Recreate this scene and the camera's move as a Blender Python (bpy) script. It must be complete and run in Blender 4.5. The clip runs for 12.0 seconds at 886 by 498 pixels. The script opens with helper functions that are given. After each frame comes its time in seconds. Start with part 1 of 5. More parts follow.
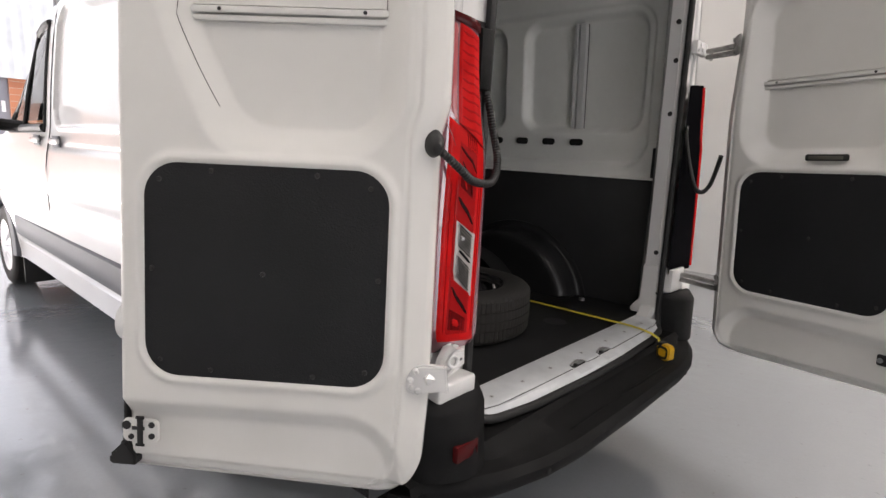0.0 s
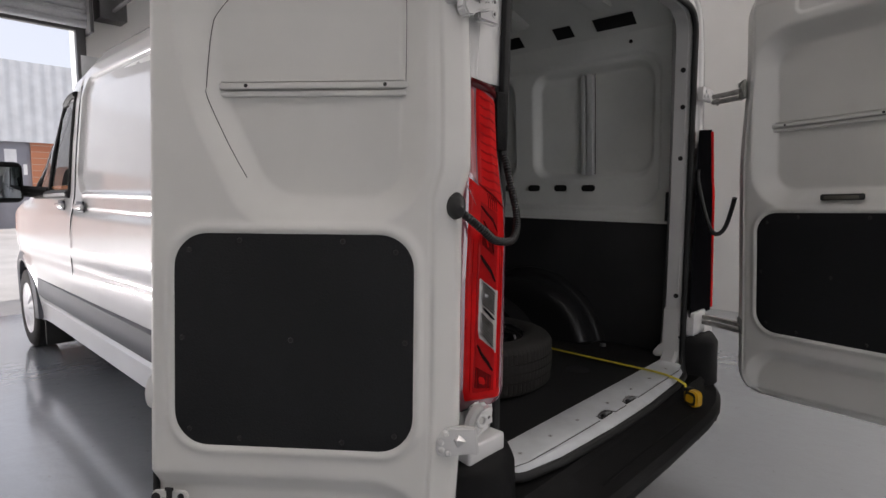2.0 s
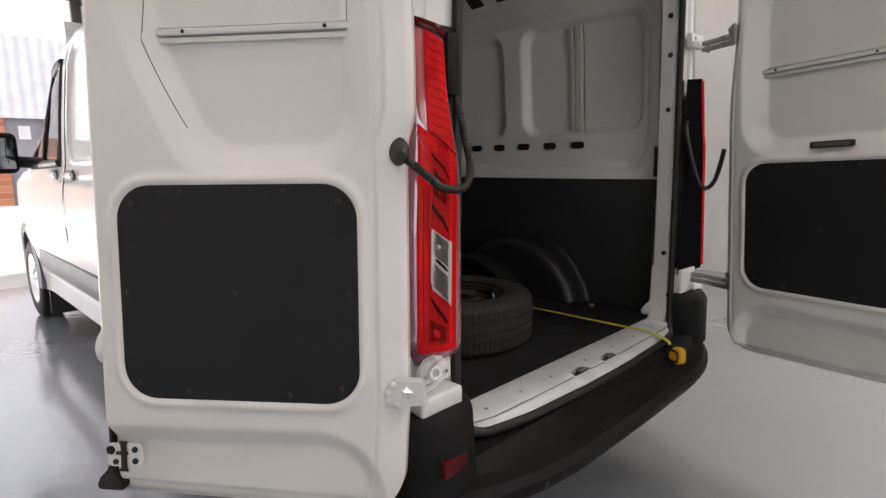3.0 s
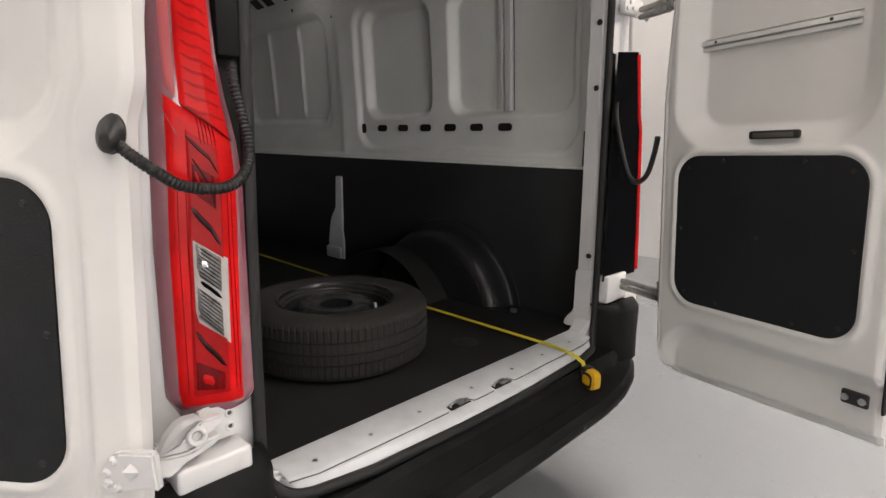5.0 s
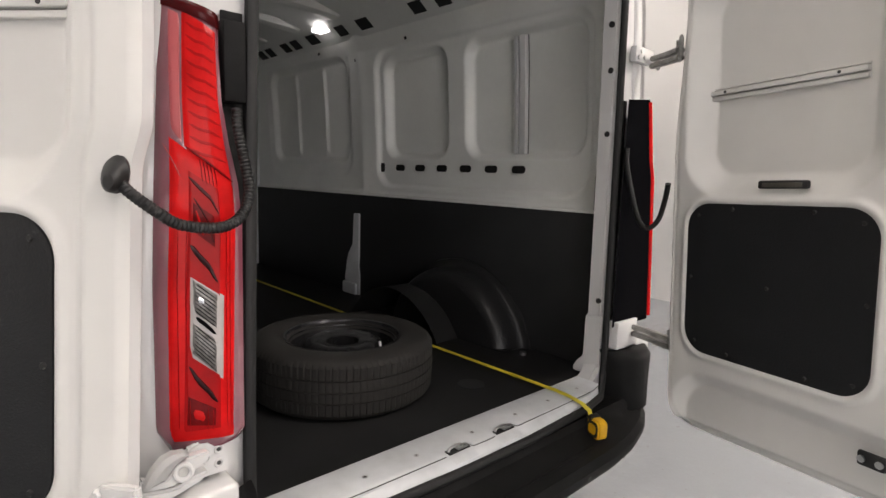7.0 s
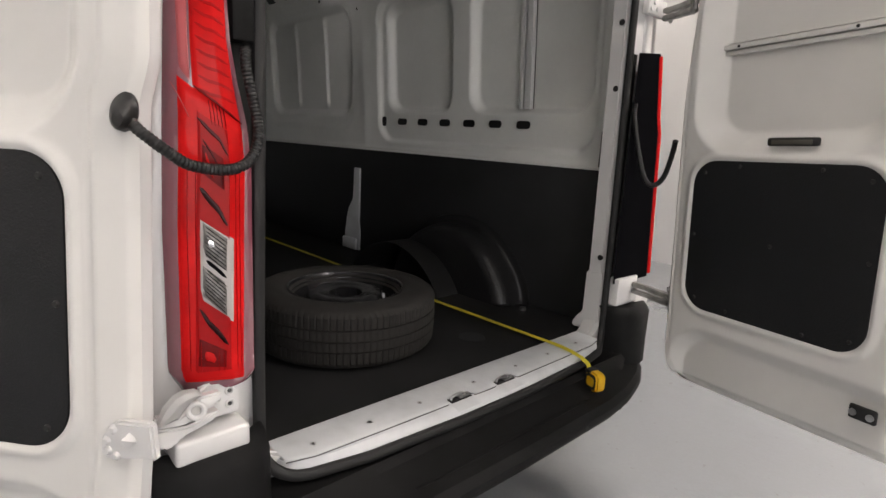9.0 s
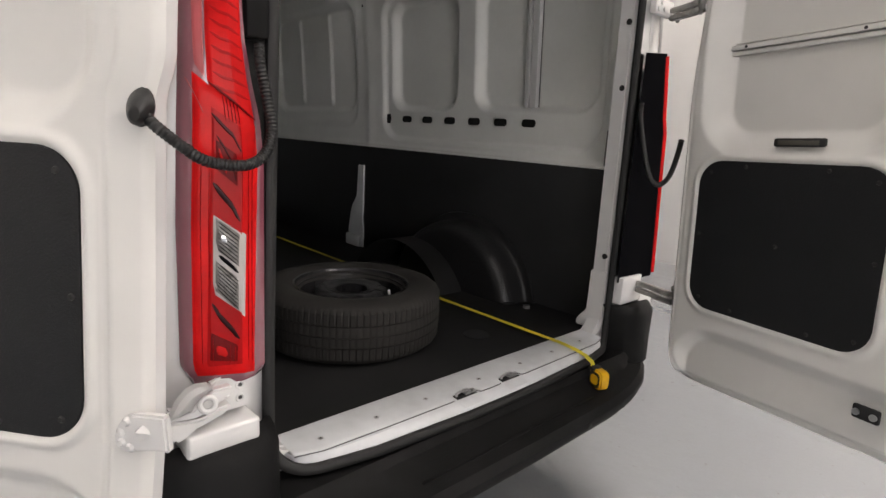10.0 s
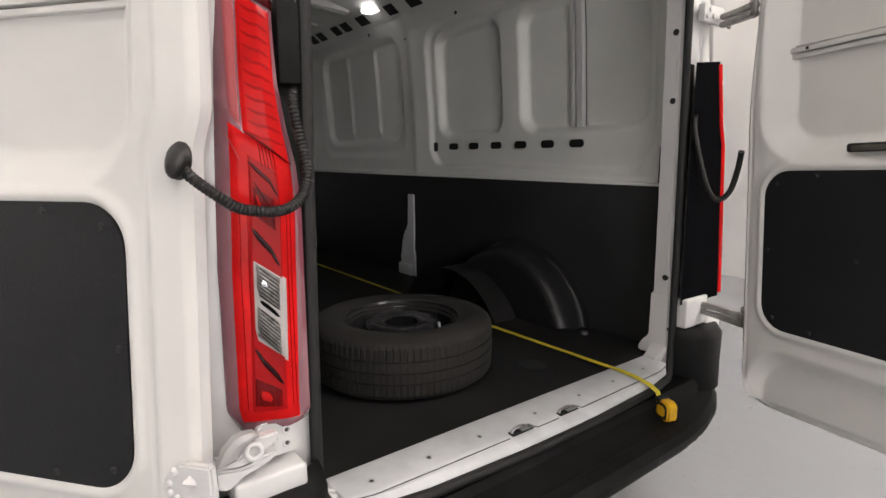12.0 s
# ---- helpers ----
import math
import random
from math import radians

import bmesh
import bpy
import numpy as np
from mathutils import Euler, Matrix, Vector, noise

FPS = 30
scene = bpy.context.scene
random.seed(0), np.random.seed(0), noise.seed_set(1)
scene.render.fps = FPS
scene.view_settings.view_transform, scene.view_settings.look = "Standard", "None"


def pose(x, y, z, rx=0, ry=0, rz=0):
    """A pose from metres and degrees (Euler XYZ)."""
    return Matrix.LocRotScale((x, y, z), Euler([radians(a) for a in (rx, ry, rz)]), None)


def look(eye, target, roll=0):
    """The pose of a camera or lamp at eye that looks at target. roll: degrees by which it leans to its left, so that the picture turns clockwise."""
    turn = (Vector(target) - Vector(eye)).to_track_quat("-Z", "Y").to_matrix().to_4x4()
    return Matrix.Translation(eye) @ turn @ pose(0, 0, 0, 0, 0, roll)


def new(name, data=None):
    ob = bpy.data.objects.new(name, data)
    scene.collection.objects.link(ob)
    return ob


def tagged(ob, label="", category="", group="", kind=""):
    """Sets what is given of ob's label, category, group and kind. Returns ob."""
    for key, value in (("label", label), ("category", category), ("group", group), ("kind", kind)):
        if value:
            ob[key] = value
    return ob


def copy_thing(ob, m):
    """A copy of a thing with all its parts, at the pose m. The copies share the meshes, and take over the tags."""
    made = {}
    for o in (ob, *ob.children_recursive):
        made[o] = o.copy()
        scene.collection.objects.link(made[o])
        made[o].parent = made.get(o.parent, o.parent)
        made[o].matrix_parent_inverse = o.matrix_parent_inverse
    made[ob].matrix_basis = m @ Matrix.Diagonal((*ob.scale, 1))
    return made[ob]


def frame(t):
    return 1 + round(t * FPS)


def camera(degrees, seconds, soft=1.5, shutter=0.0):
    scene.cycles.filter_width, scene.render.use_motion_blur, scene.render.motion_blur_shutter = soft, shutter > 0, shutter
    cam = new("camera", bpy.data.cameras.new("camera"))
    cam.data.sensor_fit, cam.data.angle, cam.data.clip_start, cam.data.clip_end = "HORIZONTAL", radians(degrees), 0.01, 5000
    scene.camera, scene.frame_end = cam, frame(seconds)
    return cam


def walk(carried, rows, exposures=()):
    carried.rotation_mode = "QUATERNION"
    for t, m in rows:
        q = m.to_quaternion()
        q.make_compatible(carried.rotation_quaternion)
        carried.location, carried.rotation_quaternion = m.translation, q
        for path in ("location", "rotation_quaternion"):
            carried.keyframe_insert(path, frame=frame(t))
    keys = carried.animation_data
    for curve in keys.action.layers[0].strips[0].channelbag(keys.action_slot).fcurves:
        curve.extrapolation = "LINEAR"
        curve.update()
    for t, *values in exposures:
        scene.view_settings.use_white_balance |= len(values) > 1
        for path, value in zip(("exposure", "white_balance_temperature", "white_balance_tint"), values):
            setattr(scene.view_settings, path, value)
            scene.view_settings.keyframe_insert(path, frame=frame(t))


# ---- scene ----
cam = camera(77.8, 12.0)
PATH = [
    (0, (0.991, -1.985, 1.404), (-0.329, -0.527, 1.043), 2.6),
    (0.5, (0.94, -1.971, 1.487), (-0.384, -0.473, 1.539), 0.5),
    (1, (0.943, -1.986, 1.578), (-0.418, -0.569, 1.956), -1.1),
    (1.5, (0.96, -2.005, 1.528), (-0.472, -0.619, 1.7), -0.0),
    (2, (0.974, -2.015, 1.448), (-0.394, -0.571, 1.24), 0.3),
    (2.5, (1.011, -2.006, 1.409), (-0.331, -0.601, 0.934), -1.0),
    (3, (1.07, -1.869, 1.388), (-0.33, -0.476, 1.075), -0.8),
    (5, (1.1, -1.287, 1.411), (-0.272, 0.114, 1.018), 0.6),
    (5.5, (1.126, -1.163, 1.428), (-0.367, 0.13, 1.109), 1.2),
    (6, (1.156, -1.157, 1.43), (-0.341, 0.14, 1.15), 0.1),
    (6.5, (1.168, -1.194, 1.436), (-0.305, 0.131, 1.166), 1.8),
    (7, (1.15, -1.246, 1.428), (-0.302, 0.105, 1.165), 1.8),
    (7.5, (1.143, -1.265, 1.405), (-0.314, 0.07, 1.096), 2.7),
    (9.5, (1.131, -1.271, 1.401), (-0.283, 0.082, 0.988), 3.0),
    (10, (1.125, -1.29, 1.4), (-0.294, 0.058, 0.988), 3.4),
    (10.5, (1.093, -1.3, 1.384), (-0.37, -0.017, 0.92), 3.7),
    (11, (1.12, -1.32, 1.405), (-0.382, -0.079, 0.953), 3.3),
    (11.5, (1.101, -1.309, 1.41), (-0.433, -0.096, 0.991), 2.5),
    (12, (1.114, -1.235, 1.42), (-0.453, -0.039, 1.083), -0.4),
]
EXPOSURES = [(0, 0.86, 6680, 16), (0.5, 0.68, 6700, 16), (1, 0.36, 6600, 16), (1.5, 0.04, 6500, 16), (2, 0.04, 6480, 16), (2.5, 0.55, 6560, 16), (3, 0.68, 6680, 16), (5, 1.17, 6830, 16), (7.7, 1.17, 6830, 16), (9.3, 1.08, 6820, 16), (10.2, 1.10, 6800, 16), (11, 1.17, 6780, 16), (12, 1.21, 6780, 16)]
walk(cam, [(t, look(eye, target, roll)) for t, eye, target, roll in PATH], EXPOSURES)


# ---------------------------------------------------------------- light
world = bpy.data.worlds.new("sky")
scene.world = world
world.use_nodes = True
wn = world.node_tree
sky = wn.nodes.new("ShaderNodeTexSky")
sky.sky_type = "NISHITA"
sky.sun_disc = False
sky.sun_elevation = radians(58)
sky.altitude, sky.dust_density = 100, 3.0
sky.sun_rotation = radians(200)
haze = wn.nodes.new("ShaderNodeMix")
haze.data_type = "RGBA"
haze.inputs[0].default_value = 0.55
haze.inputs[7].default_value = (10.4, 10.8, 11.3, 1)   # bright thin haze
wn.links.new(sky.outputs[0], haze.inputs[6])
wn.links.new(haze.outputs[2], wn.nodes["Background"].inputs[0])
wn.nodes["Background"].inputs[1].default_value = 0.115


def lamp(name, kind, m, energy, colour=(1, 1, 1), size=None):
    data = bpy.data.lights.new(name, kind)
    data.energy, data.color = energy, colour
    if kind == "AREA":
        data.shape, data.size, data.size_y = "RECTANGLE", size[0], size[1]
    ob = new(name, data)
    ob.matrix_world = m
    return ob


sun = lamp("sun", "SUN", look((0, 0, 0), (-0.16, 0.50, -0.85)), 3.0, (1.0, 0.96, 0.9))
sun.data.angle = radians(0.5)
# daylight through the roller door, and fill lamps added at openings out of view
lamp("back_fill_light", "AREA", look((8.9, -4.2, 2.1), (-1.0, 0.4, 1.5)), 55, (1.0, 0.99, 0.97), (4.2, 4.0))
lamp("roller_door_daylight", "AREA", look((-6.9, -4.2, 1.75), (0, -3.6, 1.2)), 18, (1.0, 0.98, 0.96), (7.6, 3.2))
# fill lamp added to brighten the partition
lamp("side_fill_light", "AREA", look((2.7, 3.5, 6.6), (0.8, 5.0, 1.8)), 190, (1.0, 0.97, 0.93), (2.2, 2.8))
# fill lamp added high at the back to light sill and cargo space
lamp("rear_roof_fill_light", "AREA", look((5.7, 2.2, 7.4), (0.6, 1.6, 0.6)), 140, (1.0, 0.97, 0.94), (2.2, 6.0))
# fill lamp added so the right door gets more light
lamp("bay_fill_light", "AREA", look((-0.6, -3.48, 4.90), (-0.25, -2.6, 1.2)), 9, (1.0, 0.97, 0.93), (3.2, 0.8))
# fill lamp added behind the view for the right door
lamp("behind_fill_light", "AREA", look((2.9, -3.0, 6.78), (0.6, 1.4, 1.3)), 36, (1.0, 0.97, 0.93), (1.9, 1.1))
# lamp laid on the yard, added to strengthen its bounce onto the roof
lamp("yard_bounce_fill", "AREA", look((-7.9, -4.3, 0.03), (-7.8, -4.3, 4.4)), 1700, (1.0, 0.98, 0.96), (1.6, 7.4))


# ---------------------------------------------------------------- materials
def material(name, colour, rough=0.5, metal=0.0, grain=0.06, scale=40.0, bump=0.0, bump_scale=200.0, coat=0.0, stain=0.06, stain_scale=2.5, spec=0.5, rough_var=0.06):
    """Principled paint, plastic, rubber or metal with fine grain, broad stains and small relief."""
    m = bpy.data.materials.new(name)
    m.use_nodes = True
    t = m.node_tree
    b = t.nodes["Principled BSDF"]
    tc = t.nodes.new("ShaderNodeTexCoord")
    fine, broad = t.nodes.new("ShaderNodeTexNoise"), t.nodes.new("ShaderNodeTexNoise")
    fine.inputs["Scale"].default_value, fine.inputs["Detail"].default_value = scale, 3
    broad.inputs["Scale"].default_value, broad.inputs["Detail"].default_value = stain_scale, 5
    for n in (fine, broad):
        t.links.new(tc.outputs["Object"], n.inputs["Vector"])
    dark = tuple(c * (1 - grain * 2) for c in colour)
    mix = t.nodes.new("ShaderNodeMix")
    mix.data_type = "RGBA"
    mix.inputs[6].default_value, mix.inputs[7].default_value = (*dark, 1), (*colour, 1)
    t.links.new(fine.outputs[0], mix.inputs[0])
    mix2 = t.nodes.new("ShaderNodeMix")
    mix2.data_type, mix2.blend_type = "RGBA", "MULTIPLY"
    mix2.inputs[0].default_value = 1.0
    ramp = t.nodes.new("ShaderNodeMapRange")
    ramp.inputs[1].default_value, ramp.inputs[2].default_value = 0.3, 0.65
    ramp.inputs[3].default_value, ramp.inputs[4].default_value = 1 - stain * 2, 1.0
    t.links.new(broad.outputs[0], ramp.inputs[0])
    t.links.new(mix.outputs[2], mix2.inputs[6])
    t.links.new(ramp.outputs[0], mix2.inputs[7])
    t.links.new(mix2.outputs[2], b.inputs["Base Color"])
    rr = t.nodes.new("ShaderNodeMapRange")
    rr.inputs[3].default_value, rr.inputs[4].default_value = max(0.02, rough - rough_var), min(1, rough + rough_var)
    t.links.new(broad.outputs[0], rr.inputs[0])
    t.links.new(rr.outputs[0], b.inputs["Roughness"])
    b.inputs["Metallic"].default_value = metal
    b.inputs["Specular IOR Level"].default_value = spec
    b.inputs["Coat Weight"].default_value = coat
    b.inputs["Coat Roughness"].default_value = 0.08
    if bump:
        n = t.nodes.new("ShaderNodeTexNoise")
        n.inputs["Scale"].default_value, n.inputs["Detail"].default_value = bump_scale, 2
        t.links.new(tc.outputs["Object"], n.inputs["Vector"])
        bp = t.nodes.new("ShaderNodeBump")
        bp.inputs["Strength"].default_value, bp.inputs["Distance"].default_value = bump, 0.002
        t.links.new(n.outputs[0], bp.inputs["Height"])
        t.links.new(bp.outputs[0], b.inputs["Normal"])
    return m


def shader(m):
    return m.node_tree.nodes["Principled BSDF"]


WHITE = material("white_van_paint", (0.65, 0.65, 0.645), 0.34, grain=0.01, coat=1.0, stain=0.03, bump=0.02, bump_scale=60, spec=0.2)
DOOR_IN = material("white_inner_door_paint", (0.68, 0.675, 0.65), 0.46, grain=0.01, stain=0.04, stain_scale=3, bump=0.05, bump_scale=50)
BOX = material("glossy_black_wheel_box", (0.015, 0.015, 0.016), 0.36, grain=0.1, bump=1.0, bump_scale=70, stain=0.1, spec=0.35)
INNER = material("cargo_wall_paint", (0.83, 0.84, 0.81), 0.42, grain=0.02, stain=0.05, bump=0.06, bump_scale=90)
shader(WHITE).inputs["Coat Roughness"].default_value = 0.03
SILL = material("scuffed_white_sill", (0.68, 0.70, 0.715), 0.6, grain=0.04, stain=0.09, stain_scale=9, bump=0.1)
# black lining with its base lightened to offset the dim cargo space
SIDE_LINING = material("black_side_lining_lightened", (0.025, 0.0255, 0.027), 0.55, grain=0.15, scale=300, bump=0.5, bump_scale=230, stain=0.15, stain_scale=4, spec=0.3)
LINING = material("black_lining_board", (0.0115, 0.0120, 0.0135), 0.6, grain=0.15, scale=300, bump=0.6, bump_scale=230, stain=0.15, stain_scale=4, spec=0.3)
MAT = material("black_cargo_mat", (0.0185, 0.0185, 0.0190), 0.6, grain=0.2, scale=250, bump=0.5, bump_scale=350, stain=0.25, stain_scale=5, spec=0.22)
PLASTIC = material("black_bumper_plastic", (0.0110, 0.0110, 0.0112), 0.6, grain=0.2, scale=350, bump=0.5, bump_scale=600, stain=0.3, stain_scale=9, spec=0.16)
GREY_TRIM = material("grey_sill_trim", (0.115, 0.12, 0.135), 0.62, grain=0.06, bump=0.2, bump_scale=500)
RUBBER = material("black_rubber", (0.011, 0.011, 0.011), 0.6, grain=0.1, bump=0.1)
HOSE = material("black_ribbed_hose", (0.006, 0.006, 0.006), 0.5, grain=0.1, bump=0.1)
TYRE = material("tyre_rubber", (0.0160, 0.0140, 0.0120), 0.8, grain=0.2, scale=90, bump=0.3, bump_scale=300, stain=0.2, stain_scale=8)
RIM = material("black_steel_rim", (0.05, 0.05, 0.054), 0.24, metal=0.6, grain=0.1, stain=0.2, stain_scale=10)
HUBCAP = material("silver_wheel_trim", (0.6, 0.6, 0.61), 0.3, metal=0.6, grain=0.03)
POCKET = material("olive_grey_plastic", (0.09, 0.085, 0.07), 0.5, grain=0.05)
STEEL = material("bare_steel", (0.5, 0.5, 0.5), 0.3, metal=1.0, grain=0.1, scale=80)
HINGE_GREY = material("worn_grey_hinge_steel", (0.42, 0.41, 0.39), 0.42, metal=0.45, grain=0.2, scale=60, stain=0.2, stain_scale=25)
CHROME = material("chrome", (0.8, 0.8, 0.8), 0.12, metal=1.0, grain=0.02)
RED = material("red_lamp_lens", (0.70, 0.011, 0.011), 0.18, grain=0.08, scale=90, coat=0.0, stain=0.16, stain_scale=10, spec=0.12)
DARK_RED = material("dark_red_lamp_lens", (0.20, 0.005, 0.006), 0.22, grain=0.2, scale=120, coat=0.0, spec=0.1, stain=0.2, stain_scale=20)
BAR_RED = material("blackish_red_lamp_bar", (0.07, 0.004, 0.005), 0.2, grain=0.1, spec=0.15)
CLEAR = material("clear_lamp_lens", (0.30, 0.285, 0.27), 0.14, metal=0.2, grain=0.25, scale=160, stain=0.25, stain_scale=60)
PALE_LENS = material("pale_lens_frame", (0.46, 0.42, 0.40), 0.2, grain=0.05, coat=0.5)
# smoked plum base, lightened to stand for pale grazing reflections
SMOKE = material("plum_smoked_shell_with_reflection", (0.24, 0.07, 0.095), 0.10, grain=0.05, coat=1.0)
# paler red puts glossy highlights into the lens colour
PINK_LENS = material("pale_red_lens_highlight", (0.50, 0.10, 0.11), 0.12, grain=0.05, coat=0.6)
DEEP_RED = material("deep_red_lens_rib", (0.40, 0.007, 0.008), 0.2, spec=0.12, grain=0.08, scale=90, stain=0.1, stain_scale=12)
BLACK_BAR = material("black_red_lamp_bar", (0.030, 0.005, 0.005), 0.2, grain=0.1, coat=0.0, spec=0.2)
shader(SMOKE).inputs["Coat IOR"].default_value = 2.0
shader(SMOKE).inputs["Coat Roughness"].default_value = 0.05
LAMP_BLACK = material("black_lamp_face_and_ribs", (0.006, 0.006, 0.007), 0.6, grain=0.05, spec=0.0)
MIRROR = material("mirror_glass", (0.22, 0.24, 0.26), 0.03, metal=1.0, grain=0.01, stain=0.02)
GLASS = material("clear_side_glass", (0.8, 0.85, 0.85), 0.03)
t_ = GLASS.node_tree
tr_, gl_, mx_, fr_ = t_.nodes.new("ShaderNodeBsdfTransparent"), t_.nodes.new("ShaderNodeBsdfGlossy"), t_.nodes.new("ShaderNodeMixShader"), t_.nodes.new("ShaderNodeFresnel")
tr_.inputs[0].default_value = (0.72, 0.78, 0.76, 1)
gl_.inputs["Roughness"].default_value = 0.02
t_.links.new(fr_.outputs[0], mx_.inputs[0])
t_.links.new(tr_.outputs[0], mx_.inputs[1])
t_.links.new(gl_.outputs[0], mx_.inputs[2])
t_.links.new(mx_.outputs[0], t_.nodes["Material Output"].inputs["Surface"])
YELLOW = material("yellow_tape_case", (0.75, 0.42, 0.01), 0.38, grain=0.04, stain=0.08, stain_scale=30)
BLADE = material("yellow_tape_blade", (0.80, 0.66, 0.04), 0.4, grain=0.05, scale=200)
STEEL_DARK = material("painted_roof_steel", (0.085, 0.084, 0.085), 0.5, grain=0.15, scale=20, stain=0.2)
GUTTER = material("weathered_beige_gutter", (0.42, 0.38, 0.35), 0.6, grain=0.12, scale=25, stain=0.2, stain_scale=4)
STEEL_PALE = material("pale_painted_steel", (0.55, 0.55, 0.53), 0.5, grain=0.05, stain=0.1)
GALV = material("galvanised_slats", (0.42, 0.43, 0.44), 0.4, metal=0.4, grain=0.1, stain=0.12)
PLASTER = material("white_painted_partition", (0.78, 0.77, 0.75), 0.7, grain=0.02, scale=60, bump=0.15, bump_scale=120, stain=0.03, stain_scale=1.2)
SHEET = material("white_roof_sheet", (0.76, 0.76, 0.77), 0.6, grain=0.02, stain=0.08, stain_scale=1.5)
RUST = material("rusty_steel", (0.16, 0.05, 0.025), 0.8, grain=0.25, stain=0.3)
LINTEL = material("weathered_beige_lintel", (0.62, 0.53, 0.47), 0.8, grain=0.15, scale=30, stain=0.2, stain_scale=3)
YARD = material("concrete_yard", (0.58, 0.57, 0.55), 0.85, grain=0.1, scale=30, stain=0.15, stain_scale=0.6)
CORRUGATED = material("pale_corrugated_cladding", (0.62, 0.64, 0.66), 0.5, grain=0.03, stain=0.08)
GREY_DOOR = material("grey_steel_door", (0.25, 0.25, 0.28), 0.5, grain=0.04)
PAPER = material("white_paper", (0.8, 0.8, 0.8), 0.7)
TUBE = material("lamp_batten", (0.78, 0.77, 0.70), 0.4)
LAMP_ON = material("cargo_lamp_cover", (0.9, 0.9, 0.9), 0.4)
shader(LAMP_ON).inputs["Emission Color"].default_value = (1, 1, 1, 1)
shader(LAMP_ON).inputs["Emission Strength"].default_value = 2.2

# shiny grey epoxy floor
EPOXY = material("grey_epoxy_floor", (0.245, 0.263, 0.285), 0.26, grain=0.04, scale=60, stain=0.02, stain_scale=0.9, bump=1.0, bump_scale=11, rough_var=0.05, coat=1.0)
shader(EPOXY).inputs["Coat Roughness"].default_value = 0.11
shader(EPOXY).inputs["Coat IOR"].default_value = 1.65
EPOXY.node_tree.links.new(shader(EPOXY).inputs["Normal"].links[0].from_socket, shader(EPOXY).inputs["Coat Normal"])

t_ = EPOXY.node_tree
sp_, tc_, sr_, mx_ = t_.nodes.new("ShaderNodeTexNoise"), t_.nodes.new("ShaderNodeTexCoord"), t_.nodes.new("ShaderNodeMapRange"), t_.nodes.new("ShaderNodeMix")
t_.links.new(tc_.outputs["Object"], sp_.inputs["Vector"])
sp_.inputs["Scale"].default_value, sp_.inputs["Detail"].default_value, sp_.inputs["Roughness"].default_value = 16.0, 3.0, 0.6
sr_.inputs[1].default_value, sr_.inputs[2].default_value, sr_.inputs[3].default_value, sr_.inputs[4].default_value = 0.67, 0.76, 0.0, 0.6
t_.links.new(sp_.outputs[0], sr_.inputs[0])
mx_.data_type = "RGBA"
mx_.inputs[7].default_value = (0.12, 0.115, 0.11, 1)
base_ = shader(EPOXY).inputs["Base Color"].links[0].from_socket
t_.links.new(sr_.outputs[0], mx_.inputs[0])
t_.links.new(base_, mx_.inputs[6])
t_.links.new(mx_.outputs[2], shader(EPOXY).inputs["Base Color"])

# translucent roof light
ROOFLIGHT = material("fibreglass_rooflight", (0.85, 0.80, 0.66), 0.5)
shader(ROOFLIGHT).inputs["Transmission Weight"].default_value = 0.0
t_ = ROOFLIGHT.node_tree
tl_ = t_.nodes.new("ShaderNodeBsdfTranslucent")
tl_.inputs[0].default_value = (0.95, 0.91, 0.79, 1)
t_.links.new(tl_.outputs[0], t_.nodes["Material Output"].inputs["Surface"])

# brick: courses of stretchers with pale joints
BRICK = material("orange_brick", (0.42, 0.17, 0.09), 0.85)
t_ = BRICK.node_tree
bt_, tc_, mp_ = t_.nodes.new("ShaderNodeTexBrick"), t_.nodes.new("ShaderNodeTexCoord"), t_.nodes.new("ShaderNodeMapping")
mp_.inputs["Rotation"].default_value = (radians(90), 0, radians(90))
t_.links.new(tc_.outputs["Object"], mp_.inputs[0])
t_.links.new(mp_.outputs[0], bt_.inputs["Vector"])
bt_.inputs["Scale"].default_value = 1.0
bt_.inputs["Brick Width"].default_value, bt_.inputs["Row Height"].default_value, bt_.inputs["Mortar Size"].default_value = 0.24, 0.086, 0.008
bt_.inputs["Color1"].default_value, bt_.inputs["Color2"].default_value, bt_.inputs["Mortar"].default_value = (0.46, 0.19, 0.10, 1), (0.36, 0.13, 0.07, 1), (0.42, 0.36, 0.30, 1)
t_.links.new(bt_.outputs[0], shader(BRICK).inputs["Base Color"])


# ---------------------------------------------------------------- building helpers
def empty(name, label, category, group="", m=None):
    ob = new(name)
    ob.empty_display_size = 0.1
    if m is not None:
        ob.matrix_world = m
    return tagged(ob, label, category, group)


def link_mesh(name, me, mat, parent=None, label="", smooth=35.0):
    me.materials.append(mat)
    if smooth:
        me.shade_smooth()
        me.set_sharp_from_angle(angle=radians(smooth))
    ob = new(name, me)
    ob.parent = parent
    return tagged(ob, label)


def part(name, bm, mat, parent=None, label="", smooth=35.0):
    """Links a bmesh as one mesh object under a thing or a part."""
    bmesh.ops.recalc_face_normals(bm, faces=bm.faces[:])
    me = bpy.data.meshes.new(name)
    bm.to_mesh(me)
    bm.free()
    return link_mesh(name, me, mat, parent, label, smooth)


def structure(ob, label, category):
    return tagged(ob, label, category, "", "structure")


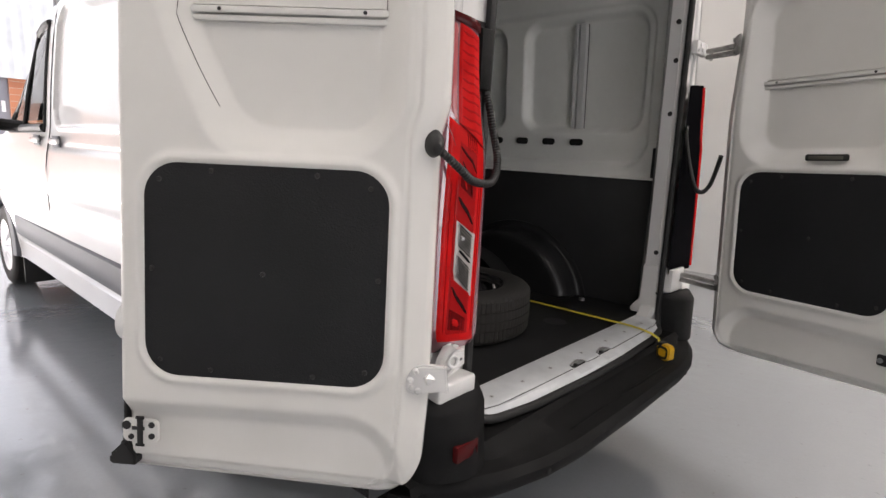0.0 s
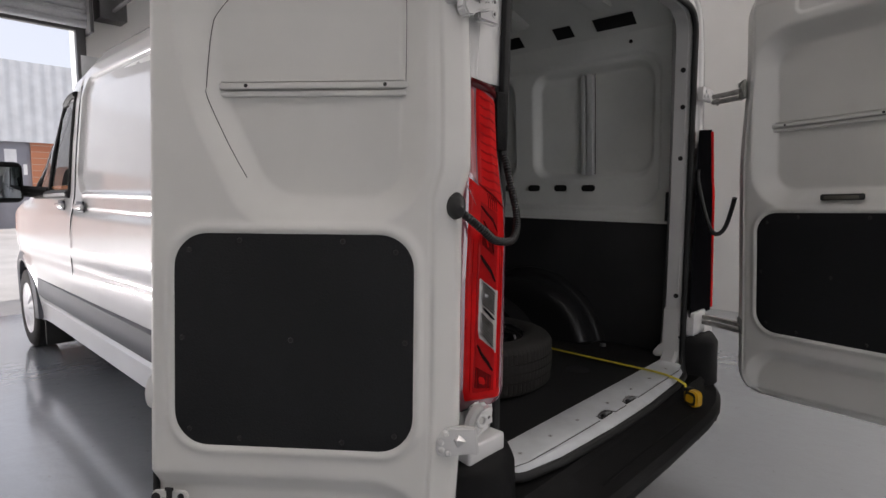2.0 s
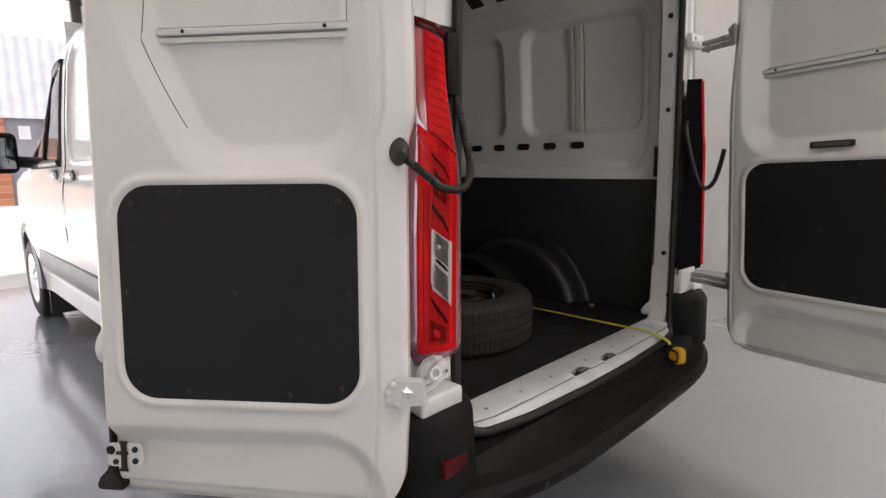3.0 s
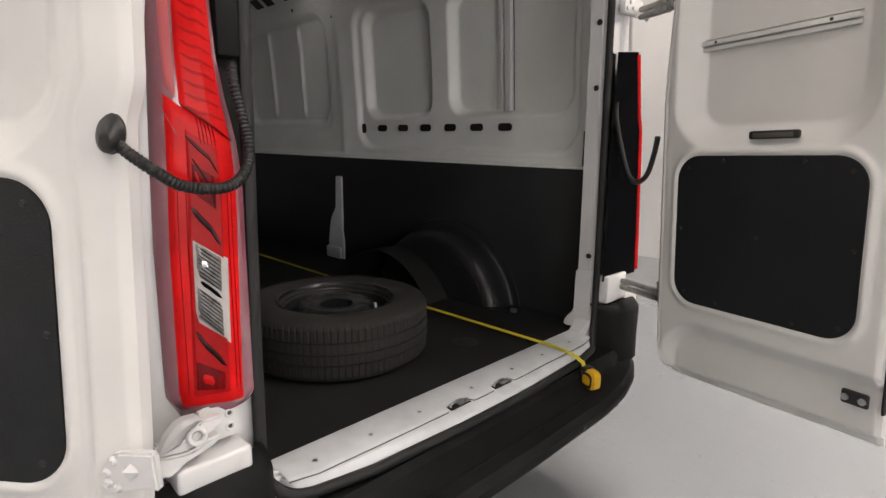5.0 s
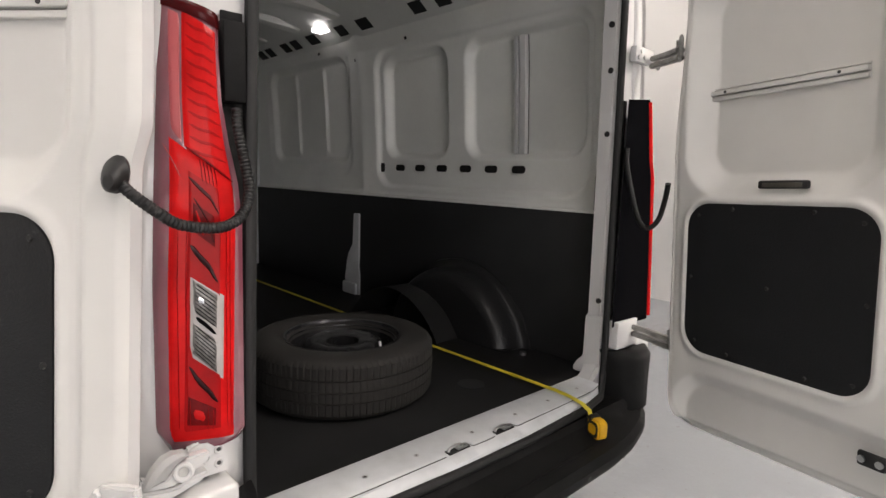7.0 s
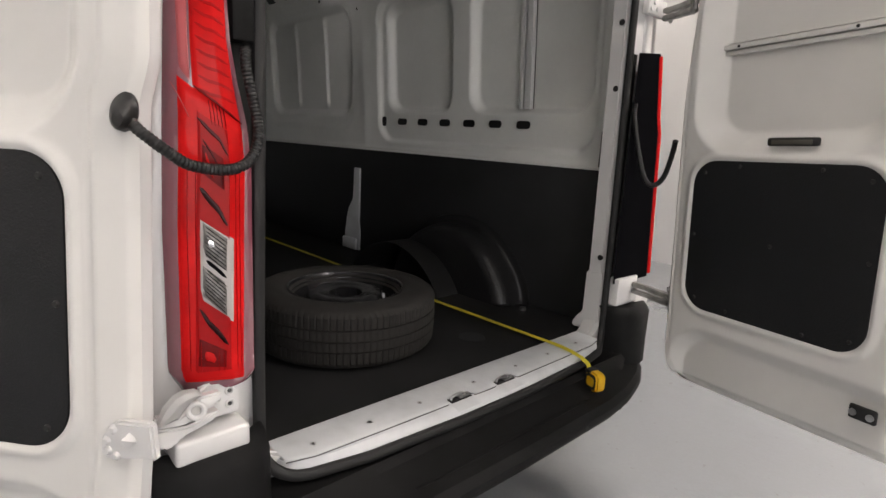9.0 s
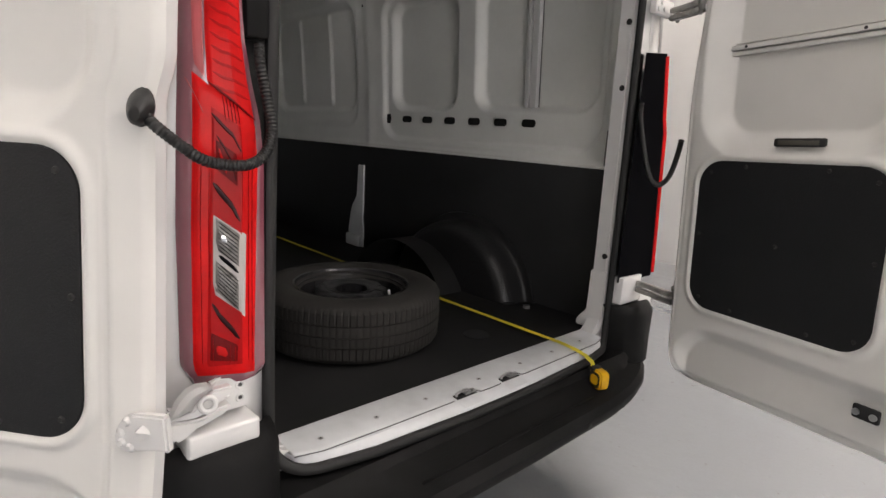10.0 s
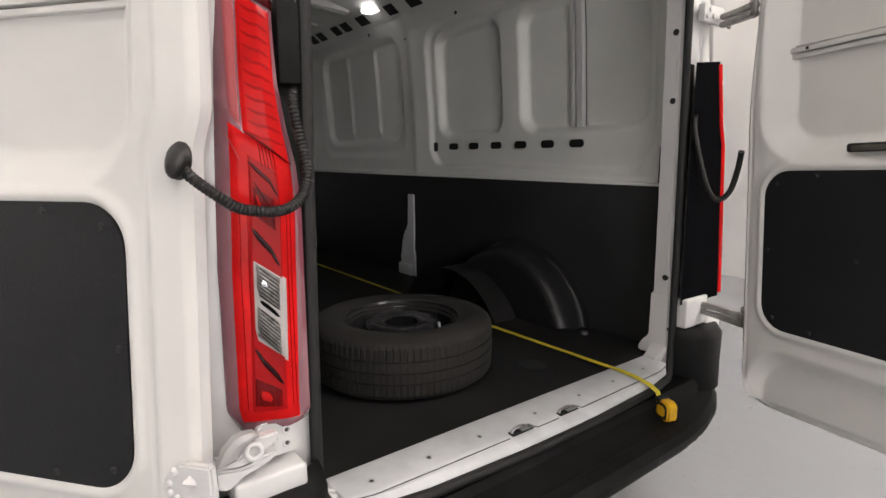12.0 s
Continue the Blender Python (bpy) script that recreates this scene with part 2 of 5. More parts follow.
def add_box(bm, lo, hi, bevel=0.0, seg=2, m=None):
    verts = bmesh.ops.create_cube(bm, size=1.0)["verts"]
    for v in verts:
        v.co = Vector([lo[i] + (v.co[i] + 0.5) * (hi[i] - lo[i]) for i in range(3)])
    if bevel:
        edges = list({e for v in verts for e in v.link_edges})
        made = bmesh.ops.bevel(bm, geom=edges, offset=bevel, segments=seg, affect="EDGES", profile=0.5)
        verts = list({v for f in made["faces"] for v in f.verts} | {v for v in verts if v.is_valid})
    if m is not None:
        bmesh.ops.transform(bm, matrix=m, verts=verts)
    return verts


def box(lo, hi, bevel=0.0, seg=2, m=None):
    bm = bmesh.new()
    add_box(bm, lo, hi, bevel, seg, m)
    return bm


def add_cyl(bm, a, b, r, seg=16, r2=None):
    a, b = Vector(a), Vector(b)
    m = Matrix.Translation((a + b) / 2) @ (b - a).to_track_quat("Z", "Y").to_matrix().to_4x4()
    bmesh.ops.create_cone(bm, cap_ends=True, segments=seg, radius1=r, radius2=r if r2 is None else r2, depth=(b - a).length, matrix=m)


def cyl(a, b, r, seg=16, r2=None):
    bm = bmesh.new()
    add_cyl(bm, a, b, r, seg, r2)
    return bm


def grid_mesh(name, X, Y, Z, keep=None):
    """A sheet through three arrays of coordinates; keep drops faces."""
    n, k = X.shape
    verts = np.stack([X, Y, Z], -1).reshape(-1, 3)
    i = np.arange(n * k).reshape(n, k)
    faces = np.stack([i[:-1, :-1], i[1:, :-1], i[1:, 1:], i[:-1, 1:]], -1)
    faces = faces[keep] if keep is not None else faces.reshape(-1, 4)
    me = bpy.data.meshes.new(name)
    me.from_pydata(verts.tolist(), [], faces.tolist())
    me.validate()
    me.update()
    return me


def rrect(U, V, u0, u1, v0, v1, r):
    """Signed distance to a rectangle with round corners; negative inside."""
    qu = np.abs(U - (u0 + u1) / 2) - (u1 - u0) / 2 + r
    qv = np.abs(V - (v0 + v1) / 2) - (v1 - v0) / 2 + r
    return np.minimum(np.maximum(qu, qv), 0) + np.hypot(np.maximum(qu, 0), np.maximum(qv, 0)) - r


def ease(d, a, b):
    """0 at a, 1 at b, smooth between."""
    t = np.clip((d - a) / (b - a), 0, 1)
    return t * t * (3 - 2 * t)


def ramp(d, a, b):
    """Like ease, with crisper edges."""
    t = np.clip((d - a) / (b - a), 0, 1)
    return 0.7 * t + 0.3 * t * t * (3 - 2 * t)


def loft(loops, close=True, caps=False):
    """A bmesh through loops with as many points each."""
    bm = bmesh.new()
    rows = [[bm.verts.new(p) for p in loop] for loop in loops]
    n = len(rows[0])
    for a, b in zip(rows, rows[1:]):
        for j in range(n if close else n - 1):
            k = (j + 1) % n
            bm.faces.new((a[j], a[k], b[k], b[j]))
    if caps:
        bm.faces.new(rows[0])
        bm.faces.new(rows[-1][::-1])
    return bm


def tube(points, radius, seg=10, ribs=0, caps=True, samples=8):
    """A round tube along a smooth line; ribs: ring pitch of a corrugated hose."""
    pts = [Vector(p) for p in points]
    line = []
    for i in range(len(pts) - 1):
        p0, p1, p2, p3 = pts[max(i - 1, 0)], pts[i], pts[i + 1], pts[min(i + 2, len(pts) - 1)]
        for s in range(samples):
            t = s / samples
            line.append(0.5 * (2 * p1 + (p2 - p0) * t + (2 * p0 - 5 * p1 + 4 * p2 - p3) * t * t + (3 * p1 - p0 - 3 * p2 + p3) * t ** 3))
    line.append(pts[-1])
    if ribs:
        dist = [0.0]
        for a, b in zip(line, line[1:]):
            dist.append(dist[-1] + (b - a).length)
        n = max(4, int(dist[-1] / ribs) * 2)
        line = [Vector([np.interp(dist[-1] * i / n, dist, [p[k] for p in line]) for k in range(3)]) for i in range(n + 1)]
    loops, up = [], Vector((0.3, 0.2, 0.9))
    for i, p in enumerate(line):
        d = (line[min(i + 1, len(line) - 1)] - line[max(i - 1, 0)]).normalized()
        side = d.cross(up).normalized()
        up = side.cross(d).normalized()
        r = radius * (0.84 if ribs and i % 2 else 1.0)
        loops.append([p + r * (math.cos(a) * side + math.sin(a) * up) for a in np.linspace(0, 2 * math.pi, seg, endpoint=False)])
    return loft(loops, True, caps)


def prism(outline, m, depth, bevel=0.0):
    """A flat outline (x, y) pushed along z by depth, placed by m."""
    bm = bmesh.new()
    f = bm.faces.new([bm.verts.new((x, y, 0)) for x, y in outline])
    got = bmesh.ops.extrude_face_region(bm, geom=[f])
    bmesh.ops.translate(bm, vec=(0, 0, depth), verts=[g for g in got["geom"] if isinstance(g, bmesh.types.BMVert)])
    if bevel:
        bmesh.ops.bevel(bm, geom=bm.edges[:], offset=bevel, segments=2, affect="EDGES")
    bmesh.ops.transform(bm, matrix=m, verts=bm.verts[:])
    return bm


def round_outline(u0, u1, v0, v1, r, seg=8):
    out = []
    for cu, cv, a0 in ((u1 - r, v1 - r, 0), (u0 + r, v1 - r, 90), (u0 + r, v0 + r, 180), (u1 - r, v0 + r, 270)):
        out += [(cu + r * math.cos(radians(a0 + 90 * i / seg)), cv + r * math.sin(radians(a0 + 90 * i / seg))) for i in range(seg + 1)]
    return out


# ---------------------------------------------------------------- the building
def slab(name, lo, hi, mat, label, category, bevel=0.0):
    return structure(part(name, box(lo, hi, bevel), mat), label, category)


FRONT = -6.95   # inner face of the front wall with the roller door
slab("floor", (FRONT, -9, -0.2), (9, 13, 0), EPOXY, "shiny grey epoxy workshop floor", "floor")
slab("ground", (-300, -300, -0.3), (300, 300, -0.025), YARD, "pale sunlit concrete yard outside the roller door", "ground")
slab("wall_front", (FRONT - 0.2, -0.12, -0.02), (FRONT, 13, 4.05), PLASTER, "white painted wall beside the roller door", "wall")
slab("wall_front_end", (FRONT - 0.2, -9, -0.02), (FRONT, -8.2, 4.05), PLASTER, "white painted wall end beside the roller door", "wall")
slab("lintel", (FRONT - 0.2, -8.2, 3.42), (FRONT, -0.12, 4.05), LINTEL, "weathered beige lintel over the roller door", "lintel")
slab("wall_left", (FRONT - 0.2, -9.2, -0.02), (9.2, -9, 9.2), PLASTER, "white painted workshop side wall", "wall")
# unseen back wall, its opening added to hold the fill lamp
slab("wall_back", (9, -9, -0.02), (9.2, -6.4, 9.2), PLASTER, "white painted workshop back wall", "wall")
slab("wall_back_end", (9, -2.0, -0.02), (9.2, 13, 9.2), PLASTER, "white painted workshop back wall beyond the opening added for fill light", "wall")
slab("wall_back_head", (9, -6.4, 4.2), (9.2, -2.0, 9.2), PLASTER, "white painted wall above the opening added for fill light", "wall")
slab("wall_right", (FRONT, 13, -0.02), (9, 13.2, 9.2), PLASTER, "white painted far side wall", "wall")
slab("wall_partition", (-5.2, 5.25, -0.01), (8.99, 5.4, 4.12), PLASTER, "tall smooth white partition wall beside the van", "wall", 0.006)

# roof: sheets that rise from the front wall, with rooflights
RISE = 0.30


RIDGE, STEP = -2.4, 1.2   # the bay over the van falls from the ridge to the step


def roof_z(x):
    """Front bay, the bay over the van, and the higher back bay."""
    rising = 3.95 + RISE * (x - FRONT)
    return np.where((x > RIDGE) & (x <= STEP), 4.69 - 0.515 * x, rising)


def roof_sheet(name, x0, x1, y0, y1, mat, label, wave=0.0015):
    ys = np.linspace(y0, y1, max(2, int((y1 - y0) / 0.05) + 1))
    Yg, Xg = np.meshgrid(ys, np.array([x0, x1]))
    Zg = roof_z(Xg) + 0.12 + wave * np.sign(np.sin(Yg * 2 * math.pi / 1.0))
    ob = link_mesh(name, grid_mesh(name, Xg, Yg, Zg), mat, None, "", 20)
    return structure(ob, label, "roof")


for y0, y1, mat, nm in ((-9.2, 2.34, SHEET, "roof_front"), (2.34, 3.25, ROOFLIGHT, "rooflight_front"), (3.25, 13.2, SHEET, "roof_front_far")):
    roof_sheet(nm, FRONT - 0.5, -3.2, y0, y1, mat, "translucent rooflight strip in the front slope" if mat is ROOFLIGHT else "white insulated roof sheets over steel purlins")
# the nearest rooflight strip is unseen, added for fill light
for y0, y1, mat, nm in ((-9.2, -3.90, SHEET, "roof_bay_near"), (-3.90, -3.07, ROOFLIGHT, "unseen_bay_rooflight"), (-3.07, 3.83, SHEET, "roof_bay"), (3.83, 4.66, ROOFLIGHT, "rooflight_bay"), (4.66, 7.67, SHEET, "roof_bay_middle"), (7.67, 8.68, ROOFLIGHT, "rooflight_bay_far"), (8.68, 13.2, SHEET, "roof_bay_far")):
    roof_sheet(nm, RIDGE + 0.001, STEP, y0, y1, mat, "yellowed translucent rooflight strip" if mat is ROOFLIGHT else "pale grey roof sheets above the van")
# rooflight strip here is unseen, added over that fill lamp
for y0, y1, mat, nm in ((-9.2, -3.6, SHEET, "roof_behind_near"), (-3.6, -2.4, ROOFLIGHT, "unseen_rooflight_behind"), (-2.4, 2.0, SHEET, "roof_behind")):
    roof_sheet(nm, STEP + 0.01, 3.9, y0, y1, mat, "translucent rooflight strip added out of view behind the van" if mat is ROOFLIGHT else "white roof sheets behind the van")
roof_sheet("roof_behind_strip", 3.9, 4.5, -9.2, 5.3, SHEET, "narrow white roof sheets behind the van")
# unseen rooflight, added above the partition's fill lamp
roof_sheet("unseen_side_rooflight", STEP + 0.01, 3.9, 2.0, 5.3, ROOFLIGHT, "translucent rooflight added out of view to brighten the partition")
roof_sheet("roof_corner", 4.5, 6.9, -9.2, 1.5, SHEET, "white roof sheets in the corner")
roof_sheet("roof_far", STEP + 0.01, 9.2, 5.3, 13.2, SHEET, "white roof sheets at the far side")
roof_sheet("roof_back", 6.9, 9.2, -9.2, 5.3, SHEET, "white roof sheets over the back")
# unseen rooflight, added above the high back fill lamp
roof_sheet("unseen_wide_rooflight", 4.5, 6.9, 1.5, 5.3, ROOFLIGHT, "translucent rooflight added out of view over the back bay")
roof_sheet("roof_ridge_side", -3.2, RIDGE, -9.2, 13.2, SHEET, "white roof sheets below the ridge glazing")
slab("ridge_glazing", (RIDGE - 0.02, -9.2, 5.40), (RIDGE + 0.02, 13.2, 6.12), ROOFLIGHT, "translucent glazing strip along the ridge", "rooflight")
slab("step_wall", (STEP - 0.06, -9.2, 4.15), (STEP + 0.08, 13.2, 6.55), PLASTER, "white painted wall between the two roof heights", "wall")


def beam_mesh(a, b, w, h):
    """A steel I-section between two places."""
    a, b = Vector(a), Vector(b)
    L = (b - a).length
    m = Matrix.Translation(a) @ (b - a).to_track_quat("X", "Z").to_matrix().to_4x4()
    bm = bmesh.new()
    add_box(bm, (0, -w / 2, h / 2 - 0.012), (L, w / 2, h / 2))
    add_box(bm, (0, -w / 2, -h / 2), (L, w / 2, -h / 2 + 0.012))
    add_box(bm, (0, -0.006, -h / 2 + 0.0121), (L, 0.006, h / 2 - 0.0121))
    bmesh.ops.transform(bm, matrix=m, verts=bm.verts[:])
    return bm


def beam(name, a, b, w, h, mat, label, category="roof beam", group=""):
    return tagged(part(name, beam_mesh(a, b, w, h), mat, None, "", 0), label, category, group)


for px, y0, w, h in ((-6.22, -9, 0.05, 0.08), (-5.0, -1.4, 0.05, 0.085), (-4.26, -9, 0.035, 0.045), (-3.71, -9, 0.035, 0.055), (-2.04, -9, 0.05, 0.095), (-0.63, -9, 0.05, 0.095), (0.67, -9, 0.05, 0.095), (2.5, -9, 0.05, 0.095), (3.7, -9, 0.05, 0.095), (8.0, -9, 0.05, 0.095)):
    pz = float(roof_z(px)) + 0.107 - h / 2
    beam("purlin", (px, y0, pz), (px, 13, pz), w, h, STEEL_DARK, "dark painted steel purlin under the roof sheets", "purlin", "roof purlins")


def truss(name, y, x0, x1, low0, low1, high0, high1):
    """A light roof truss along x: two chords with struts and braces."""
    ob = empty(name, "dark steel roof truss with thin round braces", "truss", "roof trusses")
    lo0, lo1, hi0, hi1 = Vector((x0, y, low0)), Vector((x1, y, low1)), Vector((x0, y, high0)), Vector((x1, y, high1))
    for nm, a, b, w in (("top_chord", hi0, hi1, 0.07), ("bottom_chord", lo0, lo1, 0.06)):
        bm = bmesh.new()
        m = Matrix.Translation(a) @ (b - a).to_track_quat("X", "Z").to_matrix().to_4x4()
        for off in (-0.05, 0.05):
            add_box(bm, (0, off - 0.02, -w / 2), ((b - a).length, off + 0.02, w / 2))
        bmesh.ops.transform(bm, matrix=m, verts=bm.verts[:])
        part(nm, bm, STEEL_DARK, ob, "", 0)
    for i in range(8):
        p = hi0.lerp(hi1, (i + 1) / 8.5)
        q = lo0.lerp(lo1, (i + 1) / 8.5)
        r = lo0.lerp(lo1, (i + 1.9) / 8.5)
        part("strut", cyl(p, q, 0.016, 8), STEEL_DARK, ob)
        part("brace", cyl(p, r, 0.012, 8), STEEL_DARK, ob)
    return ob


rafter = empty("roof_truss", "dark steel double rafter with thin round hangers", "truss", "roof trusses")
for y0 in (0.22, 0.40):
    part("top_chord", beam_mesh((FRONT, y0, 4.00), (-3.05, y0, 4.98), 0.045, 0.07), STEEL_DARK, rafter, "", 0)
for a, b in (((-3.50, 0.31, 4.86), (-3.26, 0.30, 4.19)), ((-3.26, 0.30, 4.19), (-2.81, 0.30, 4.70)), ((-3.26, 0.30, 4.19), (-3.98, 0.30, 4.32))):
    part("hanger", cyl(a, b, 0.011, 8), STEEL_DARK, rafter)
part("node_plate", box((-3.31, 0.285, 4.15), (-3.21, 0.315, 4.23), 0.006), STEEL_DARK, rafter)
# low lattice frame and white sheet panel above the van's front
lattice = empty("lattice_frame", "low dark steel lattice frame by the front wall", "frame")
for z0, z1 in ((3.60, 3.62), (3.74, 3.80)):
    part("rail", beam_mesh((-6.75, 0.25, z0), (-5.2, 0.25, z1), 0.03, 0.03), STEEL_DARK, lattice, "", 0)
for x0 in (-6.74, -6.2, -5.7, -5.22):
    part("post", cyl((x0, 0.25, 3.60), (x0, 0.25, 3.78), 0.010, 8), STEEL_DARK, lattice)
part("wall_plate", box((FRONT + 0.001, 0.10, 3.50), (FRONT + 0.26, 0.40, 3.98), 0.01), STEEL_DARK, lattice)
tagged(part("ceiling_panel", box((-6.50, 0.10, 4.0), (-5.1, 1.6, 4.02), 0.003), SHEET), "white sheet panel hung under the front roof slope", "ceiling panel")
truss("roof_truss", 4.9, RIDGE, STEP, 4.35, 4.12, 5.80, 4.16)

# valley gutter beam with its white fascia
valley = empty("valley_gutter", "pale steel box gutter between two dark channels", "gutter", "", pose(0, 0, 0))
for nm, x0, x1, z0, z1, mat in (("gutter_sole", -3.03, -2.80, 4.94, 5.16, GUTTER), ("channel", -2.795, -2.70, 4.98, 5.16, STEEL_DARK), ("fascia", -2.695, -2.60, 4.93, 5.12, STEEL_PALE), ("channel", -2.595, -2.50, 4.97, 5.12, STEEL_DARK), ("flange", -3.05, -2.985, 4.925, 4.939, STEEL_PALE)):
    part(nm, box((x0, -9, z0), (x1, 13, z1), 0.006), mat, valley)
beam("tie_beam", (-2.35, -9, 4.82), (-2.35, 13, 4.82), 0.08, 0.11, STEEL_PALE, "pale steel tie beam under the roof", "roof beam")
panel = empty("ceiling_panel", "white sheet panel hung in a steel frame under the roof", "ceiling panel")
part("sheet", box((-2.5, 2.3, 5.0), (-1.2, 4.6, 5.02), 0.003), SHEET, panel)
for y0 in (2.28, 3.44, 4.58):
    part("channel", box((-2.52, y0, 5.021), (-1.18, y0 + 0.04, 5.06), 0.003), STEEL_DARK, panel)
for x0 in (-2.54, -1.2):
    part("edge_angle", box((x0, 2.28, 4.985), (x0 + 0.03, 4.62, 5.021), 0.003), STEEL_PALE, panel)
# thin cross bracing, conduits and wires between the purlins
for i, (p, q) in enumerate((((-1.75, 3.2, 5.3), (-0.9, 5.2, 5.6)), ((-0.9, 2.6, 5.6), (-2.3, 5.2, 4.9)), ((-2.6, 1.4, 4.85), (-1.0, 6.4, 4.9)), ((-0.9, 4.8, 5.62), (0.1, 7.5, 5.95)))):
    tagged(part("brace_rod", cyl(p, q, 0.014, 8), STEEL_DARK), "thin dark steel brace rod under the roof", "brace", "roof brace rods")
for i, y0 in enumerate((3.4,)):
    tagged(part("hanging_wire", tube([(-3.1, y0, 4.9), (-3.0, y0 + 0.3, 4.62), (-2.7, y0 + 0.75, 4.68), (-2.4, y0 + 1.0, 4.75)], 0.007, 6), STEEL_DARK), "loose dark wire sagging under the roof", "wire", "hanging wires")
duct = empty("vent_duct", "crumpled silver duct end hanging below the gutter", "duct")
sq = ((-1, -1), (0, -1.06), (1, -1), (1.05, 0), (1, 1), (0, 1.05), (-1, 1), (-1.04, 0))
part("duct_body", loft([[(-2.76 + 0.12 * f * a, 2.13 + g + 0.17 * f * b, z) for a, b in sq] for f, g, z in ((0.2, 0.02, 4.705), (0.74, 0.02, 4.70), (0.80, 0.015, 4.76), (0.90, 0.0, 4.86), (0.93, 0.01, 4.92), (1.02, -0.01, 5.06), (0.9, -0.01, 5.12))]), STEEL_PALE, duct, "", 25)
for y0, y1 in ((1.97, 1.95), (2.30, 2.34)):
    part("strap", beam_mesh((-2.63, y0 + 0.02, 4.72), (-2.61, y1, 5.10), 0.015, 0.026), STEEL_DARK, duct, "", 0)
for (x0, y0, z0), (x1, y1, z1), r in (((-3.05, 0.975, 4.20), (-3.05, 0.975, 5.10), 0.014), ((-2.60, 2.32, 4.45), (-2.60, 2.32, 4.96), 0.018), ((-3.05, 0.70, 4.55), (-3.05, 0.70, 5.12), 0.004)):
    tagged(part("hanger_rod", cyl((x0, y0, z0), (x1, y1, z1), r, 8), STEEL_DARK), "dark steel hanger rod below the roof", "rod", "roof hanger rods")
tagged(part("bracing_pipe", tube([(-3.05, 0.45, 3.98), (-3.05, 0.98, 4.45), (-3.0, 1.69, 4.95)], 0.014, 8), STEEL_PALE), "thin pale pipe slanting up to the gutter", "pipe")
tagged(part("rusty_plate", box((-3.35, 0.12, 4.84), (-3.0, 0.38, 4.90), 0.01), RUST), "rusty brown steel plate on the truss", "steel plate")

# drop pipe with a dark hood
pipe = empty("drop_pipe", "white painted drop pipe hanging from the roof", "pipe")
part("tube", cyl((-1.64, 3.3, 4.2), (-1.64, 3.3, 5.45), 0.065, 20), STEEL_PALE, pipe)
part("flange", cyl((-1.64, 3.3, 4.17), (-1.64, 3.3, 4.2), 0.11, 20), STEEL, pipe)
hood = loft([[(-1.5 + r * math.cos(a) * 0.9, 3.5 + r * math.sin(a) * 1.9, z) for a in np.linspace(0, 2 * math.pi, 24, endpoint=False)] for r, z in ((0.02, 4.16), (0.10, 4.15), (0.17, 4.09), (0.18, 4.05), (0.02, 4.06))])
part("hood", hood, RUBBER, pipe, "flat black hood")

# hanging fluorescent battens
batten = empty("batten_light", "white fluorescent batten hanging on wires, switched off", "ceiling lamp", "hanging battens", pose(-0.66, 3.8, 4.4, 0, 0, 84))
part("housing", box((-0.78, -0.07, 0), (0.78, 0.07, 0.06), 0.012), TUBE, batten)
part("diffuser", cyl((-0.74, 0, -0.015), (0.74, 0, -0.015), 0.02, 12), TUBE, batten)
for sx in (-0.5, 0.5):
    part("wire", cyl((sx, 0, 0.06), (sx, 0, 0.62), 0.004, 6), STEEL_DARK, batten)
copy_thing(batten, pose(-2.2, 9.0, 4.4, 0, 0, 84))

# roller door: curtain coil housing, guide and rolled slats
roller = empty("roller_door", "galvanised steel roller door rolled up above the opening", "roller door")
bm = bmesh.new()
for i in range(7):
    add_cyl(bm, (FRONT + 0.12 + 0.02 * (i % 2), -8.2, 3.42 + i * 0.062), (FRONT + 0.12 + 0.02 * (i % 2), -0.02, 3.42 + i * 0.062), 0.055, 12)
part("rolled_slats", bm, GALV, roller)
part("bottom_bar", box((FRONT + 0.02, -8.2, 3.33), (FRONT + 0.10, -0.12, 3.40), 0.008), STEEL_DARK, roller)
part("guide_rail", box((FRONT + 0.001, -0.12, 0), (FRONT + 0.09, -0.02, 3.42), 0.006), STEEL_DARK, roller)
part("guide_rail", box((FRONT + 0.001, -8.3, 0), (FRONT + 0.09, -8.2, 3.42), 0.006), STEEL_DARK, roller)
part("end_plate", box((FRONT + 0.001, -0.02, 3.3), (FRONT + 0.3, 0.02, 3.88), 0.006), STEEL_DARK, roller)
part("head_flashing", box((FRONT + 0.01, -8.2, 3.86), (FRONT + 0.16, -0.02, 3.90), 0.004), RUST, roller, "brown weathered flashing")

# building across the yard
across = empty("brick_building", "orange brick building with pale corrugated cladding above", "building")
BX = -25.0
for y0, y1 in ((-60, 1.35), (2.55, 60)):
    part("brick_wall", box((BX - 0.3, y0, -0.03), (BX, y1, 3.26)), BRICK, across)
ys = np.arange(-60, 60, 0.09)
Yg, Zg = np.meshgrid(ys, np.array([3.22, 6.2]))
Xg = BX + 0.06 + 0.02 * np.sin(Yg * 2 * math.pi / 0.36)
link_mesh("cladding", grid_mesh("cladding", Xg, Yg, Zg), CORRUGATED, across)
part("back_wall", box((BX - 12, -60, -0.03), (BX - 0.32, 60, 6.1)), CORRUGATED, across)
yard_door = part("door", box((BX - 0.2, 1.35, -0.03), (BX - 0.1, 2.55, 3.24), 0.01), GREY_DOOR, across, "grey steel door")
part("notice", box((BX - 0.098, 1.75, 2.45), (BX - 0.092, 2.12, 2.95)), PAPER, yard_door, "white paper notice")
part("notice", box((BX - 0.098, 2.3, 2.0), (BX - 0.092, 2.42, 2.4)), PAPER, yard_door, "white paper notice")


